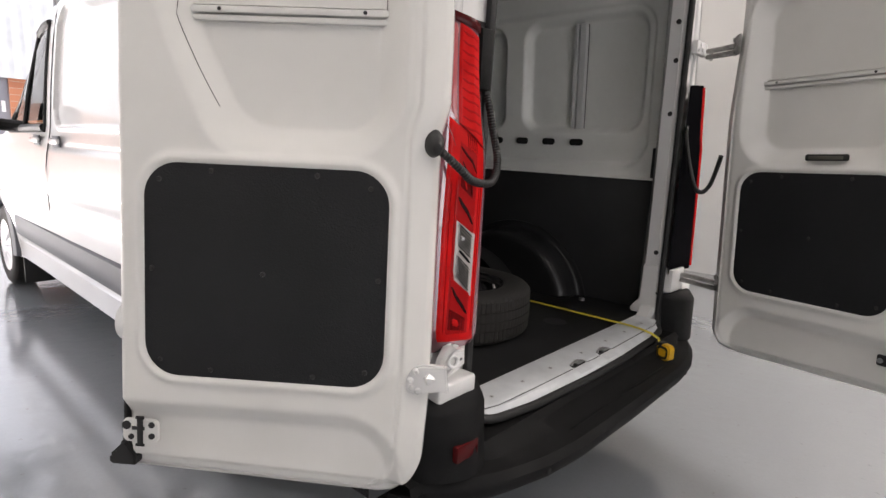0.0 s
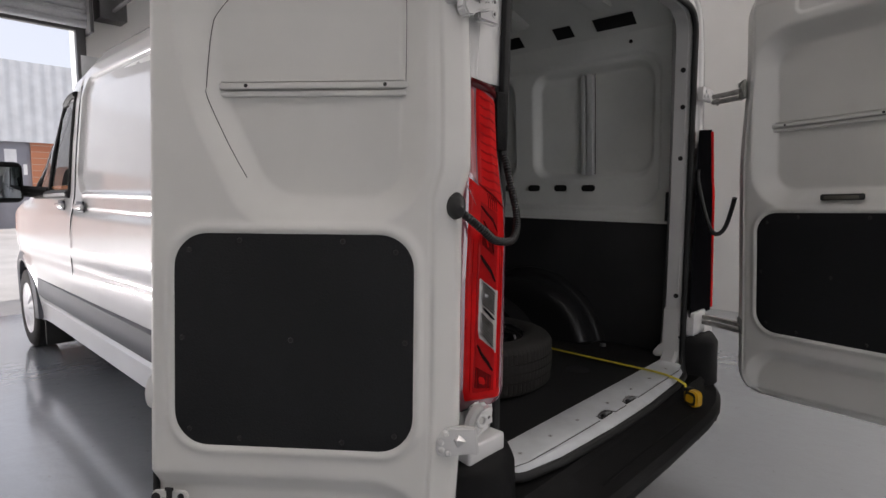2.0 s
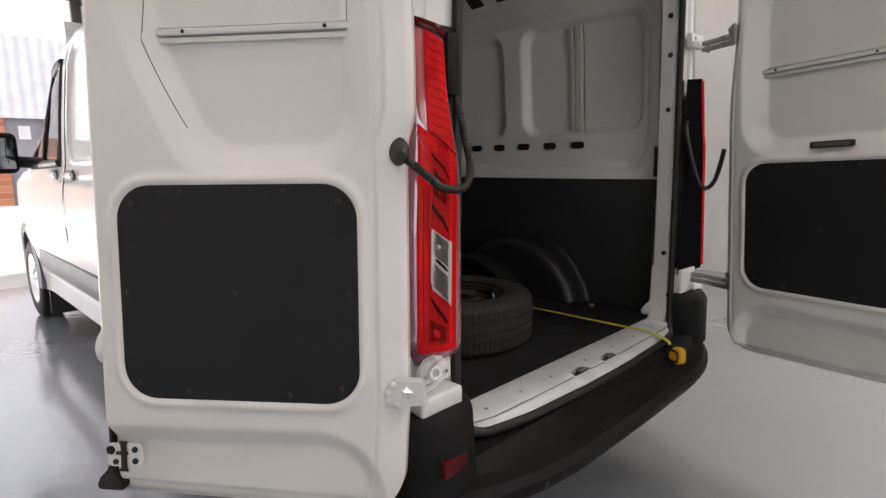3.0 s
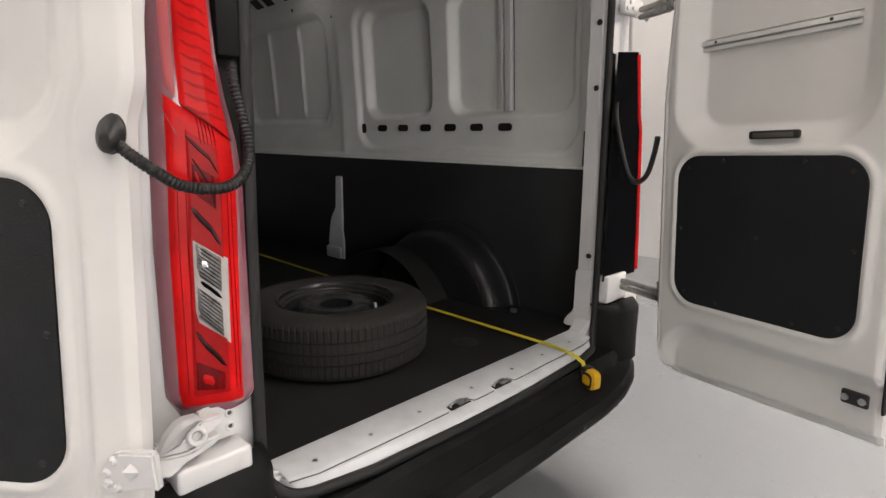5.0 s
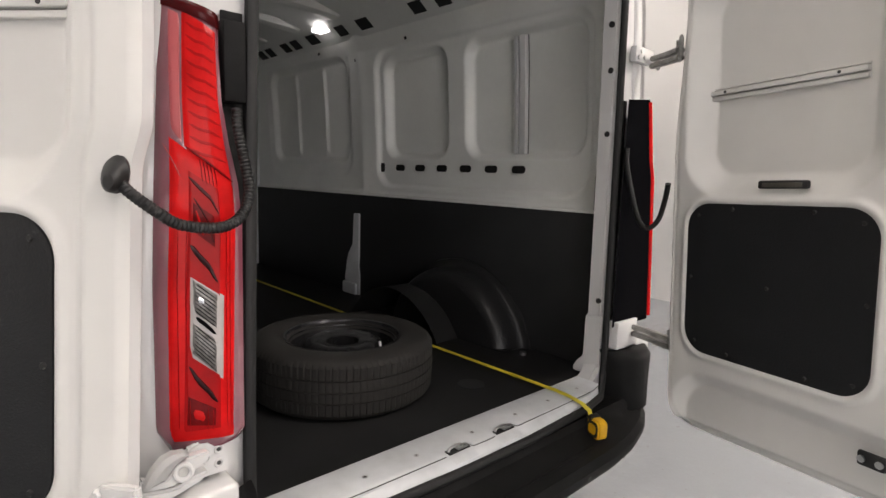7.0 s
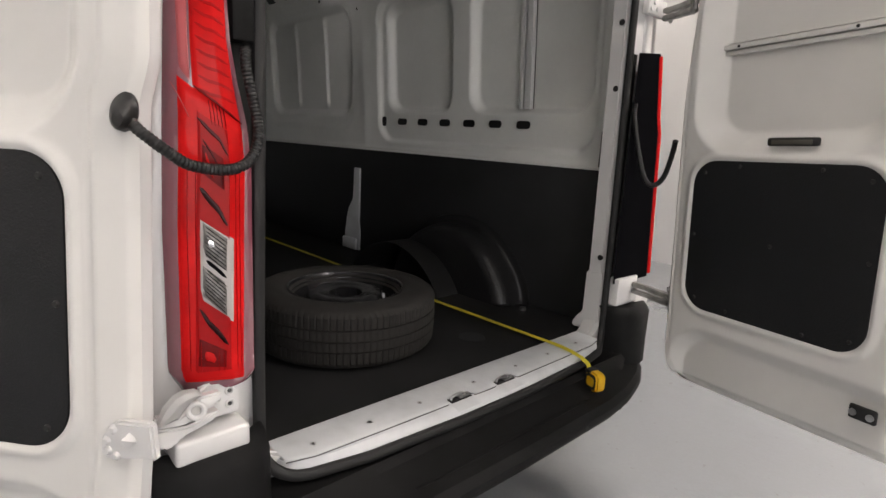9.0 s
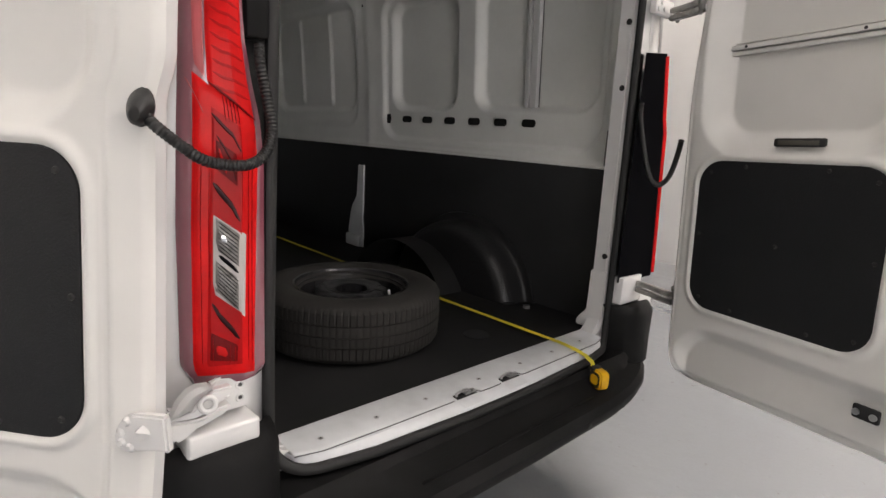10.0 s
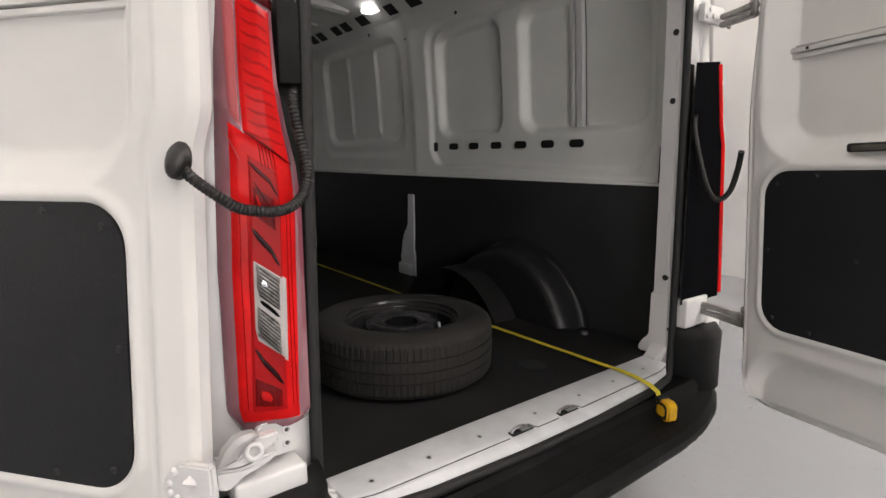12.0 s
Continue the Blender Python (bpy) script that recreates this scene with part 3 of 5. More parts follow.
# ---------------------------------------------------------------- the van
van = empty("cargo_van", "white high-roof cargo van with both rear doors open", "van")

# side skin: y over height (left side is -y)
SIDE_Z = [0.20, 0.30, 0.45, 0.62, 0.80, 1.05, 1.26, 1.32, 1.40, 1.75, 2.10, 2.27, 2.375, 2.44, 2.465]
SIDE_Y = [0.955, 0.975, 0.99, 1.005, 1.02, 1.028, 1.02, 1.005, 0.995, 0.965, 0.925, 0.885, 0.81, 0.68, 0.50]


def side_y(z):
    return np.interp(z, SIDE_Z, SIDE_Y)


def taper(x):
    """How the body narrows to the nose and a little to the tail."""
    x = np.asarray(x, float)
    return 1.0 - 0.16 * np.clip((-5.2 - x) / 0.95, 0, 1) ** 2 + 0.022 * np.clip((-2.0 - x) / 3.0, 0, 1)


def top_z(x):
    """The body's upper edge along its length."""
    return np.interp(x, [-6.05, -5.98, -5.7, -5.05, -4.62, -4.15, -3.75, -3.3, 0.05], [0.75, 1.02, 1.16, 1.36, 1.72, 2.16, 2.38, 2.465, 2.465])


ARCH_X, ARCH_R = -5.22, 0.45


def side_skin(sign):
    xs = np.r_[np.arange(-6.05, -3.6, 0.03), np.arange(-3.6, -1.7, 0.012), np.arange(-1.7, 0.0, 0.05), -0.02]
    vs = np.linspace(0, 1, 190)
    Xg, Vg = np.meshgrid(xs, vs, indexing="ij")
    top = top_z(Xg)
    Zg = 0.34 + Vg * (top - 0.34)
    zprof = np.where(Zg > 1.3, 1.3 + (Zg - 1.3) * 1.165 / np.maximum(top - 1.3, 0.2) * np.where(top > 1.35, 1, 0.3), Zg)
    Yg = side_y(np.clip(zprof, 0.2, 2.465)) * taper(Xg)
    # pressed panels, creases and shut lines
    for x0, x1, z0, z1 in ((-3.42, -1.95, 1.42, 2.2), (-1.75, -0.25, 1.42, 2.2)):
        d = rrect(Xg, Zg, x0, x1, z0, z1, 0.14)
        Yg = Yg - (0.026 if sign < 0 else -0.03) * ease(-d, 0.0, 0.016)
    Yg -= 0.010 * np.exp(-((Zg - 1.305) / 0.018) ** 2) * (Xg > -3.5)
    Yg += 0.008 * np.exp(-((Zg - 1.42) / 0.014) ** 2) * (Xg > -3.3)
    Yg -= 0.012 * np.exp(-((Zg - 0.93 - 0.02 * (Xg + 3)) / 0.05) ** 2)
    for sx, z0, z1 in ((-3.50, 1.05, 2.2), (-1.85, 0.6, 2.25)):
        Yg -= 0.012 * np.exp(-((Xg - sx) / 0.02) ** 2) * (Zg > z0) * (Zg < z1)
    arch = np.hypot(Xg - ARCH_X, Zg - 0.36)
    Yg += 0.02 * np.exp(-((arch - ARCH_R - 0.05) / 0.06) ** 2)
    rear = np.hypot(Xg + 1.19, Zg - 0.36)
    glass = (Xg < -3.62) & (Zg > 1.43) & (Zg < 2.08) & ((Xg + 4.70) * 0.69 - (Zg - 1.50) * 0.72 > 0)
    mid = lambda A: (A[:-1, :-1] + A[1:, 1:]) / 2
    keep = ~(glass[:-1, :-1] & glass[1:, 1:]) & (mid(arch) > ARCH_R) & (mid(rear) > 0.43) & ~((mid(Zg) < 0.56) & (mid(Xg) > -0.74))
    return grid_mesh("side_panel", Xg, sign * Yg, Zg, keep), xs


for sign in (-1, 1):
    me, xs = side_skin(sign)
    link_mesh("side_panel", me, WHITE, van, "", 50)

# roof and nose: loops across the body
loops = []
for x in xs:
    t, k = float(top_z(x)), float(taper(x))
    y_edge = float(side_y(2.465)) * k
    loops.append([(x, y, t + 0.032 * (1 - (y / max(y_edge, 0.01)) ** 2)) for y in np.linspace(-y_edge, y_edge, 15)])
part("roof_panel", loft(loops, False), WHITE, van)
nose = loft([[(-6.05 + 0.06 * abs(y), y, z) for y in np.linspace(-0.8, 0.8, 9)] for z in (0.25, 0.45, 0.78)], False)
part("front_bumper", nose, PLASTIC, van)


# ---- wheels
def wheel(name, parent, m, radius=0.352, width=0.215, cap=True, tread=46, lie=False):
    """Tyre with treads, shoulder and sidewall rings, and its rim."""
    prof = [(0.56, 0.30), (0.60, 0.40), (0.66, 0.47), (0.76, 0.50), (0.86, 0.49), (0.93, 0.455), (0.965, 0.41), (0.985, 0.36), (0.988, 0.185), (0.974, 0.180), (0.974, 0.170), (0.991, 0.165), (0.994, 0.012), (0.980, 0.008)]
    prof = prof + [(r, -w) for r, w in prof[::-1]]
    n = tread * 5
    loops = []
    for i in range(n):
        a = 2 * math.pi * i / n
        cut = 0.990 if i % 5 == 4 else 1.0
        loops.append([(radius * r * (cut if r > 0.945 and abs(w) > 0.16 else 1) * math.cos(a), radius * r * (cut if r > 0.945 and abs(w) > 0.16 else 1) * math.sin(a), width * w) for r, w in prof])
    loops.append(loops[0])
    bm = loft(loops, False)
    bmesh.ops.remove_doubles(bm, verts=bm.verts[:], dist=1e-5)
    bmesh.ops.transform(bm, matrix=m, verts=bm.verts[:])
    tyre = part(name, bm, TYRE, parent, "black rubber tyre", 30)
    # rim: flange, barrel, dished disc with hub hole
    prof = [(0.60, 0.41), (0.615, 0.455), (0.635, 0.46), (0.625, 0.40), (0.58, 0.36), (0.55, 0.20), (0.50, 0.02), (0.46, 0.12), (0.42, 0.32), (0.37, 0.37), (0.33, 0.385), (0.27, 0.36), (0.235, 0.34), (0.19, 0.345), (0.175, 0.33), (0.17, 0.18), (0.165, -0.10), (0.01, -0.12)]
    if cap:
        prof = [(0.60, 0.41), (0.615, 0.455), (0.635, 0.46), (0.61, 0.44), (0.55, 0.46), (0.30, 0.50), (0.18, 0.51), (0.12, 0.50), (0.02, 0.50)]
    n = 40 if cap else 72
    loops = []
    for r, w in prof:
        ring = []
        for i in range(n):
            a = 2 * math.pi * i / n
            dip = 0.0
            if cap and 0.28 < r < 0.6 and i % 4 == 0:
                dip = 0.12
            if not cap and 0.27 < r < 0.43:
                dip = 0.012 * (0.5 + 0.5 * math.cos(a * 10))
            ring.append((radius * r * math.cos(a), radius * r * math.sin(a), width * (w - dip)))
        loops.append(ring)
    bm = loft(loops)
    bmesh.ops.transform(bm, matrix=m, verts=bm.verts[:])
    rim = part("rim", bm, HUBCAP if cap else RIM, tyre, "silver wheel trim" if cap else "black pressed steel rim", 40)
    if not cap:
        for i in range(5):
            a = 2 * math.pi * i / 5 + 0.3
            c = Vector((radius * 0.235 * math.cos(a), radius * 0.235 * math.sin(a), width * 0.20))
            bm = cyl(m @ c, m @ (c + Vector((0, 0, 0.004))), 0.011, 12)
            # black disc drawn for the shade in the bolt hole
            part("bolt_hole_shade", bm, RUBBER, rim)
        c = Vector((radius * 0.60, radius * 0.08, width * 0.38))
        part("valve", cyl(m @ c, m @ (c + Vector((-0.01, 0, 0.03))), 0.005, 8), STEEL, rim)
    return tyre


for sign in (-1, 1):
    for wx in (ARCH_X, -1.19):
        wheel("wheel", van, pose(wx, sign * 0.93, 0.365, 90, 0, 0) if sign < 0 else pose(wx, 0.93, 0.365, -90, 0, 0), 0.365, tread=24)
        well = loft([[(wx + 0.45 * math.cos(a), sign * y, 0.36 + 0.455 * math.sin(a)) for a in np.linspace(-0.05, math.pi + 0.05, 24)] for y in (0.985, 0.55)], False)
        part("wheel_arch_liner", well, RUBBER, van)
    lip = loft([[(ARCH_X + r * math.cos(a), sign * y * float(taper(ARCH_X + r * math.cos(a))) * 1.012, 0.36 + r * math.sin(a)) for a in np.linspace(-0.02, math.pi + 0.02, 40)] for r, y in ((0.44, 0.97), (0.445, 1.012), (0.475, 1.028), (0.53, 1.015), (0.545, 0.985))], False)
    part("wheel_arch_trim", lip, GREY_TRIM, van, "grey plastic wheel arch edge")
    strip = loft([[(x, sign * y, z) for x in np.linspace(-4.70, -1.66, 20)] for y, z in ((0.99, 0.525), (1.018, 0.535), (1.037, 0.56), (1.041, 0.64), (1.036, 0.70), (1.01, 0.715))], False)
    part("side_rub_strip", strip, GREY_TRIM, van, "grey plastic strip along the lower side")
    sill = loft([[(x, sign * y, z) for x in np.linspace(-4.70, -1.66, 6)] for y, z in ((0.80, 0.33), (0.97, 0.33), (1.012, 0.36), (1.02, 0.50), (0.985, 0.535))], False)
    part("side_sill", sill, WHITE, van)
flap = box((-4.74, -1.0, 0.10), (-4.71, -0.78, 0.45), 0.01)
part("mud_flap", flap, RUBBER, van)

# ---- cab side: glass, pillars, handles, mirror
def on_side(x, z, off=0.004):
    zz = z if z < 1.3 else 1.3 + (z - 1.3) * 1.165 / max(float(top_z(x)) - 1.3, 0.2)
    return (x, -(float(side_y(min(zz, 2.465))) * float(taper(x)) + off), z)


def side_patch(name, outline, mat, off, label=""):
    bm = bmesh.new()
    f = bm.faces.new([bm.verts.new((x, z, 0)) for x, z in outline])
    bmesh.ops.triangulate(bm, faces=[f])
    bmesh.ops.subdivide_edges(bm, edges=bm.edges[:], cuts=5, use_grid_fill=True)
    for v in bm.verts:
        v.co = Vector(on_side(v.co.x, v.co.y, off))
    return part(name, bm, mat, van, label)


WINDOW = [(-3.60, 1.42), (-4.74, 1.40), (-4.72, 1.54), (-4.16, 2.06), (-3.76, 2.11), (-3.60, 2.11)]
edge_pts = WINDOW + WINDOW[:1]
for (xa, za), (xb, zb) in zip(edge_pts, edge_pts[1:]):
    wide = 0.012 if xa == xb else (0.032 if za < 1.5 and zb < 1.5 else 0.024)
    line = [on_side(xa + (xb - xa) * s, za + (zb - za) * s, 0.004) for s in np.linspace(0, 1, 6)]
    part("window_surround", tube(line, wide, 8, samples=2), RUBBER, van, "black rubber window surround")
part("window_divider", tube([on_side(-4.19, 1.42, 0.004), on_side(-4.11, 1.72, 0.004), on_side(-4.03, 2.07, 0.004)], 0.014, 8, samples=3), RUBBER, van)
side_patch("side_window", [(-3.60, 1.42), (-4.18, 1.42), (-4.03, 2.07), (-3.76, 2.11), (-3.60, 2.11)], GLASS, 0.0, "clear cab side glass")
side_patch("quarter_window", [(-4.20, 1.42), (-4.73, 1.41), (-4.70, 1.54), (-4.16, 2.05), (-4.05, 2.07)], GLASS, 0.0, "clear triangular quarter glass")
seat = loft([[(x + dx, -0.62 + 0.23 * math.cos(q), z + dz * math.sin(q)) for q in np.linspace(0, 2 * math.pi, 14, endpoint=False)] for x, dx, z, dz in ((-3.78, 0, 1.0, 0.05), (-3.80, 0, 1.2, 0.06), (-3.74, 0, 1.45, 0.06), (-3.70, 0, 1.62, 0.05))], True, True)
part("cab_seat", seat, RUBBER, van, "dark cab seat backrest")
part("door_gap", tube([on_side(-3.50 - 0.05 * float(ease(1.4 - z, 0, 0.4)), z, -0.004) for z in np.linspace(0.78, 2.16, 10)], 0.0035, 6, samples=2), RUBBER, van)
part("door_gap", tube([on_side(-1.85, z, -0.004) for z in np.linspace(0.74, 2.2, 8)], 0.0035, 6, samples=2), RUBBER, van)
for hx in (-3.77, -3.27):
    bm = bmesh.new()
    m = Matrix.Translation((hx, -1.022, 1.335))
    add_box(bm, (-0.10, -0.028, -0.018), (0.10, -0.004, 0.018), 0.010, 2, m)
    h = part("door_handle", bm, WHITE, van, "white pull handle")
    part("handle_cup", box((hx - 0.075, -1.030, 1.30), (hx + 0.075, -1.018, 1.37), 0.004), GREY_TRIM, h)
mirror = part("door_mirror", box((-4.54, -1.37, 1.345), (-4.38, -1.13, 1.66), 0.05, 4), PLASTIC, van, "large black door mirror")
part("mirror_glass", box((-4.382, -1.345, 1.38), (-4.372, -1.155, 1.62), 0.004), MIRROR, mirror)
part("mirror_arm", tube([(-4.47, -1.18, 1.44), (-4.40, -1.08, 1.43), (-4.25, -0.99, 1.42)], 0.045, 10), PLASTIC, mirror)


# ---- rear opening: rings from the outer skin to the inner reveal
def opening_outline():
    """(y, z) round the rear opening, from the bottom centre to the right and round."""
    half = [(y, 0.60) for y in np.linspace(0, 0.655, 9)]
    half += [(0.672 + 0.088 * math.sin(a), 0.688 - 0.088 * math.cos(a)) for a in np.linspace(0.1, math.pi / 2, 8)]
    half += [(0.76 - 0.032 * s ** 1.5, 0.74 + 1.43 * s) for s in np.linspace(0.02, 1, 15)]
    half += [(0.618 + 0.11 * math.cos(a), 2.185 + 0.11 * math.sin(a)) for a in np.linspace(0.12, math.pi / 2 - 0.06, 9)]
    half += [(y, 2.297 + 0.014 * (1 - (y / 0.6) ** 2)) for y in np.linspace(0.59, 0.0, 7)]
    return half + [(-y, z) for y, z in half[-2:0:-1]]


OPEN = opening_outline()
OUTER = [(y, z) for y, z in zip(SIDE_Y, SIDE_Z) if z > 0.55] + [(0.25, 2.49), (0.0, 2.50)]
OUTER = [(0, 0.545), (0.9, 0.545)] + OUTER
OUTER = OUTER + [(-y, z) for y, z in OUTER[-2:0:-1]]


def outer_point(y, z):
    """Where the line from the opening's middle through (y, z) leaves the body."""
    cy, cz, best = 0.0, 1.45, None
    for (y0, z0), (y1, z1) in zip(OUTER, OUTER[1:] + OUTER[:1]):
        dy, dz, ey, ez = y - cy, z - cz, y1 - y0, z1 - z0
        det = dy * ez - dz * ey
        if abs(det) < 1e-9:
            continue
        t = ((y0 - cy) * ez - (z0 - cz) * ey) / det
        s = ((y0 - cy) * dz - (z0 - cz) * dy) / det
        if t > 0 and -1e-6 <= s <= 1 + 1e-6 and (best is None or t < best):
            best = t
    return cy + best * (y - cy), cz + best * (z - cz)


def ring(x, f, inset=0.0):
    out = []
    for y, z in OPEN:
        oy, oz = outer_point(y, z)
        py, pz = oy + (y - oy) * f, oz + (z - oz) * f
        d = math.hypot(py, pz - 1.45)
        out.append((x, py * (1 - inset / d), 1.45 + (pz - 1.45) * (1 - inset / d)))
    return out


frame_bm = loft([ring(-0.05, 0), ring(-0.045, 0.01), ring(-0.030, 0.05), ring(-0.018, 0.12), ring(-0.008, 0.24), ring(-0.002, 0.34), ring(-0.002, 0.46), ring(-0.006, 0.50), ring(-0.012, 0.52), ring(-0.012, 0.56), ring(-0.012, 0.93), ring(-0.014, 1.0), ring(-0.035, 1.0)])
part("rear_frame", frame_bm, WHITE, van, "white painted frame round the rear opening")
part("rear_pillar_reveal", loft([ring(-0.031, 1.0, -0.002), ring(-0.034, 1.0, 0.004), ring(-0.09, 1.0, 0.0), ring(-0.11, 1.0, -0.04), ring(-0.14, 1.0, -0.10)]), WHITE, van)
seal_line = []
for _, y, z in ring(0.0, 1.0, 0.004):
    low = float(ease(-z, -0.80, -0.60))
    seal_line.append((low * float(np.interp(abs(y), [0, 0.15, 0.5, 0.66, 0.71, 0.76], [0.102, 0.101, 0.083, 0.052, 0.026, 0.0])), y, z - 0.032 * low))
loops = []
for i, p in enumerate(seal_line):
    a, b = Vector(seal_line[i - 1]), Vector(seal_line[(i + 1) % len(seal_line)])
    d = (b - a).normalized()
    s = d.cross(Vector((1, 0, 0))).normalized()
    loops.append([Vector(p) + 0.015 * math.cos(q) * s + Vector((0.014 * math.sin(q), 0, 0)) for q in np.linspace(0, 2 * math.pi, 10, endpoint=False)])
loops.append(loops[0])
part("door_seal", loft(loops), RUBBER, van, "black rubber seal round the opening")
for px, py, pz in ((-0.048, 0.745, 1.614), (-0.042, 0.757, 0.935), (-0.046, 0.736, 1.858), (-0.05, 0.726, 2.03)):
    part("pillar_plug", cyl((px, py + 0.006, pz), (px, py - 0.005, pz), 0.0115, 14), RUBBER, van)
part("pillar_grip", box((-0.156, 0.848, 1.300), (-0.138, 0.864, 1.452), 0.004), RUBBER, van, "black rubber strip on the pillar")

# top edge: black tube painted in for the gap's shadow, and high brake lamp
arch_line = [(0.002, y, 2.345 + 0.044 * (1 - (y / 0.66) ** 2)) for y in np.linspace(-0.64, 0.64, 17)]
part("roof_edge_shadow", tube(arch_line, 0.014, 8, samples=3), RUBBER, van, "black strip standing for the shadowed gap along the roof edge")
part("high_brake_lamp", tube([(0.012, y, 2.345 + 0.044 * (1 - (y / 0.66) ** 2)) for y in np.linspace(-0.28, 0.05, 6)], 0.018, 8, samples=3), DARK_RED, van, "dark red high brake lamp")
lock = part("roof_lock", box((-0.11, -0.25, 2.252), (-0.03, -0.02, 2.305), 0.015, 3), RUBBER, van, "black roof lock with steel catches")
part("roof_lock_body", box((-0.105, 0.02, 2.245), (-0.032, 0.22, 2.30), 0.014, 3), RUBBER, lock)
for cy in (-0.03, 0.06):
    part("catch", box((-0.05, cy - 0.02, 2.248), (-0.015, cy + 0.02, 2.288), 0.008), STEEL, lock)

# ---- cargo space
# plain block added below the floor to keep the ground beneath dark
part("underbody_light_block", box((-3.5, -0.74, 0.34), (-0.06, 0.74, 0.56), 0.03), RUBBER, van)
part("cargo_floor", box((-3.56, -0.90, 0.565), (-0.09, 0.90, 0.598), 0.004), MAT, van, "black rubber cargo mat")
for bx, by in ((-0.55, 0.10), (-1.5, -0.4), (-0.32, 0.30)):
    part("floor_recess", cyl((bx, by, 0.597), (bx, by, 0.600), 0.055, 24), SIDE_LINING, van)


def wall_y(z):
    return np.interp(z, [0.55, 1.30, 1.6, 2.0, 2.2, 2.30, 2.39, 2.435], [0.893, 0.893, 0.880, 0.855, 0.832, 0.79, 0.66, 0.45])


def cargo_wall(sign):
    xs, zs = np.arange(-3.58, -0.10, 0.009), np.arange(1.26, 2.30, 0.009)
    Xg, Zg = np.meshgrid(xs, zs, indexing="ij")
    Yg = wall_y(Zg).copy()
    big = rrect(Xg, Zg, -1.80, -0.20, 1.345, 2.19, 0.14)
    Yg += 0.034 * ramp(-big, 0.0, 0.022)
    for x0, x1 in ((-1.74, -1.15), (-1.02, -0.25)):
        d = rrect(Xg, Zg, x0, x1, 1.525, 2.155, 0.11)
        Yg += 0.054 * ramp(-d, 0.0, 0.034)
    front = rrect(Xg, Zg, -3.32, -2.06, 1.40, 2.30, 0.16)
    Yg += 0.012 * ramp(-front, 0.0, 0.05)
    d = rrect(Xg, Zg, -3.26, -2.10, 1.50, 2.22, 0.14)
    Yg += 0.040 * ramp(-d, 0.0, 0.045)
    for sx in (-2.88, -2.47):
        Yg -= 0.018 * np.exp(-((Xg - sx) / 0.018) ** 2) * ease(Zg, 1.55, 1.6) * (1 - ease(Zg, 2.12, 2.18))
    Yg -= 0.006 * np.exp(-((Zg - 1.30) / 0.012) ** 2)
    for hx in (-1.93,):
        Yg -= 0.012 * np.exp(-((Xg - hx) / 0.05) ** 2)
    return grid_mesh("cargo_wall", Xg, sign * Yg, Zg)


cargo_right = link_mesh("cargo_wall", cargo_wall(1), INNER, van, "grey painted pressed steel cargo wall", 60)
link_mesh("cargo_wall", cargo_wall(-1), INNER, van, "grey painted pressed steel cargo wall", 60)

# reinforcing strip on the wall, slots, small fixings
bm = bmesh.new()
for off, w in ((-0.028, 0.012), (0.012, 0.022)):
    loops = []
    for z in np.linspace(1.55, 2.12, 8):
        y0 = float(wall_y(z)) + 0.082
        loops.append([(-0.655 + off - w, y0 + 0.002, z), (-0.655 + off - w * 0.8, y0 - 0.022, z), (-0.655 + off + w * 0.8, y0 - 0.022, z), (-0.655 + off + w, y0 + 0.002, z)])
    rows = [[bm.verts.new(p) for p in loop] for loop in loops]
    for a, b in zip(rows, rows[1:]):
        for j in range(3):
            bm.faces.new((a[j], a[j + 1], b[j + 1], b[j]))
part("wall_strip", bm, WHITE, cargo_right)
# thin dark lines along the strip's ridges
for gx in (-0.698, -0.665, -0.618):
    part("strip_dark_line", tube([(gx, float(wall_y(z)) + 0.0805, z) for z in np.linspace(1.55, 2.12, 8)], 0.0024, 6, samples=2), STEEL_DARK, cargo_right)
SLOT_Y = float(wall_y(1.475)) + 0.028
# flat black ovals put the shade inside each slot into colour
slot_shape = round_outline(-0.043, 0.043, -0.019, 0.019, 0.017, 4)
for i, hx in enumerate((-0.632, -0.818, -1.008, -1.20, -1.392, -1.582, -1.765)):
    wide = 0.5 if i == 6 else 1.0
    m = Matrix.Translation((hx, SLOT_Y - 0.0015, 1.472)) @ pose(0, 0, 0, 90, 0, 0)
    part("wall_slot_shade", prism([(x * wide, y * (1.5 if i == 6 else 1)) for x, y in slot_shape], m, 0.003), RUBBER, cargo_right, "", 0)
for fx, fz in ((-0.165, 1.50), (-0.165, 1.63), (-0.165, 1.88), (-0.17, 2.06), (-0.36, 2.235), (-1.45, 2.215), (-1.98, 2.16), (-2.4, 2.25), (-1.9, 1.6), (-1.92, 1.75)):
    y = float(wall_y(fz)) - 0.001
    part("wall_fixing", cyl((fx, y, fz), (fx, y - 0.004, fz), 0.010, 12), RUBBER if fz > 2.1 else INNER, cargo_right)

# black side lining with its edge, wheel box and lashing bracket
for sign in (-1, 1):
    part("side_lining", box((-3.54, 0.866 * sign - 0.004, 0.60), (-0.135, 0.866 * sign + 0.004, 1.285), 0.002), SIDE_LINING, van, "black board lining on the lower wall")
part("lining_edge", box((-3.54, 0.858, 1.286), (-0.135, 0.885, 1.294), 0.002), INNER, van)
AX, AZ = -0.955, 0.52
loops = []
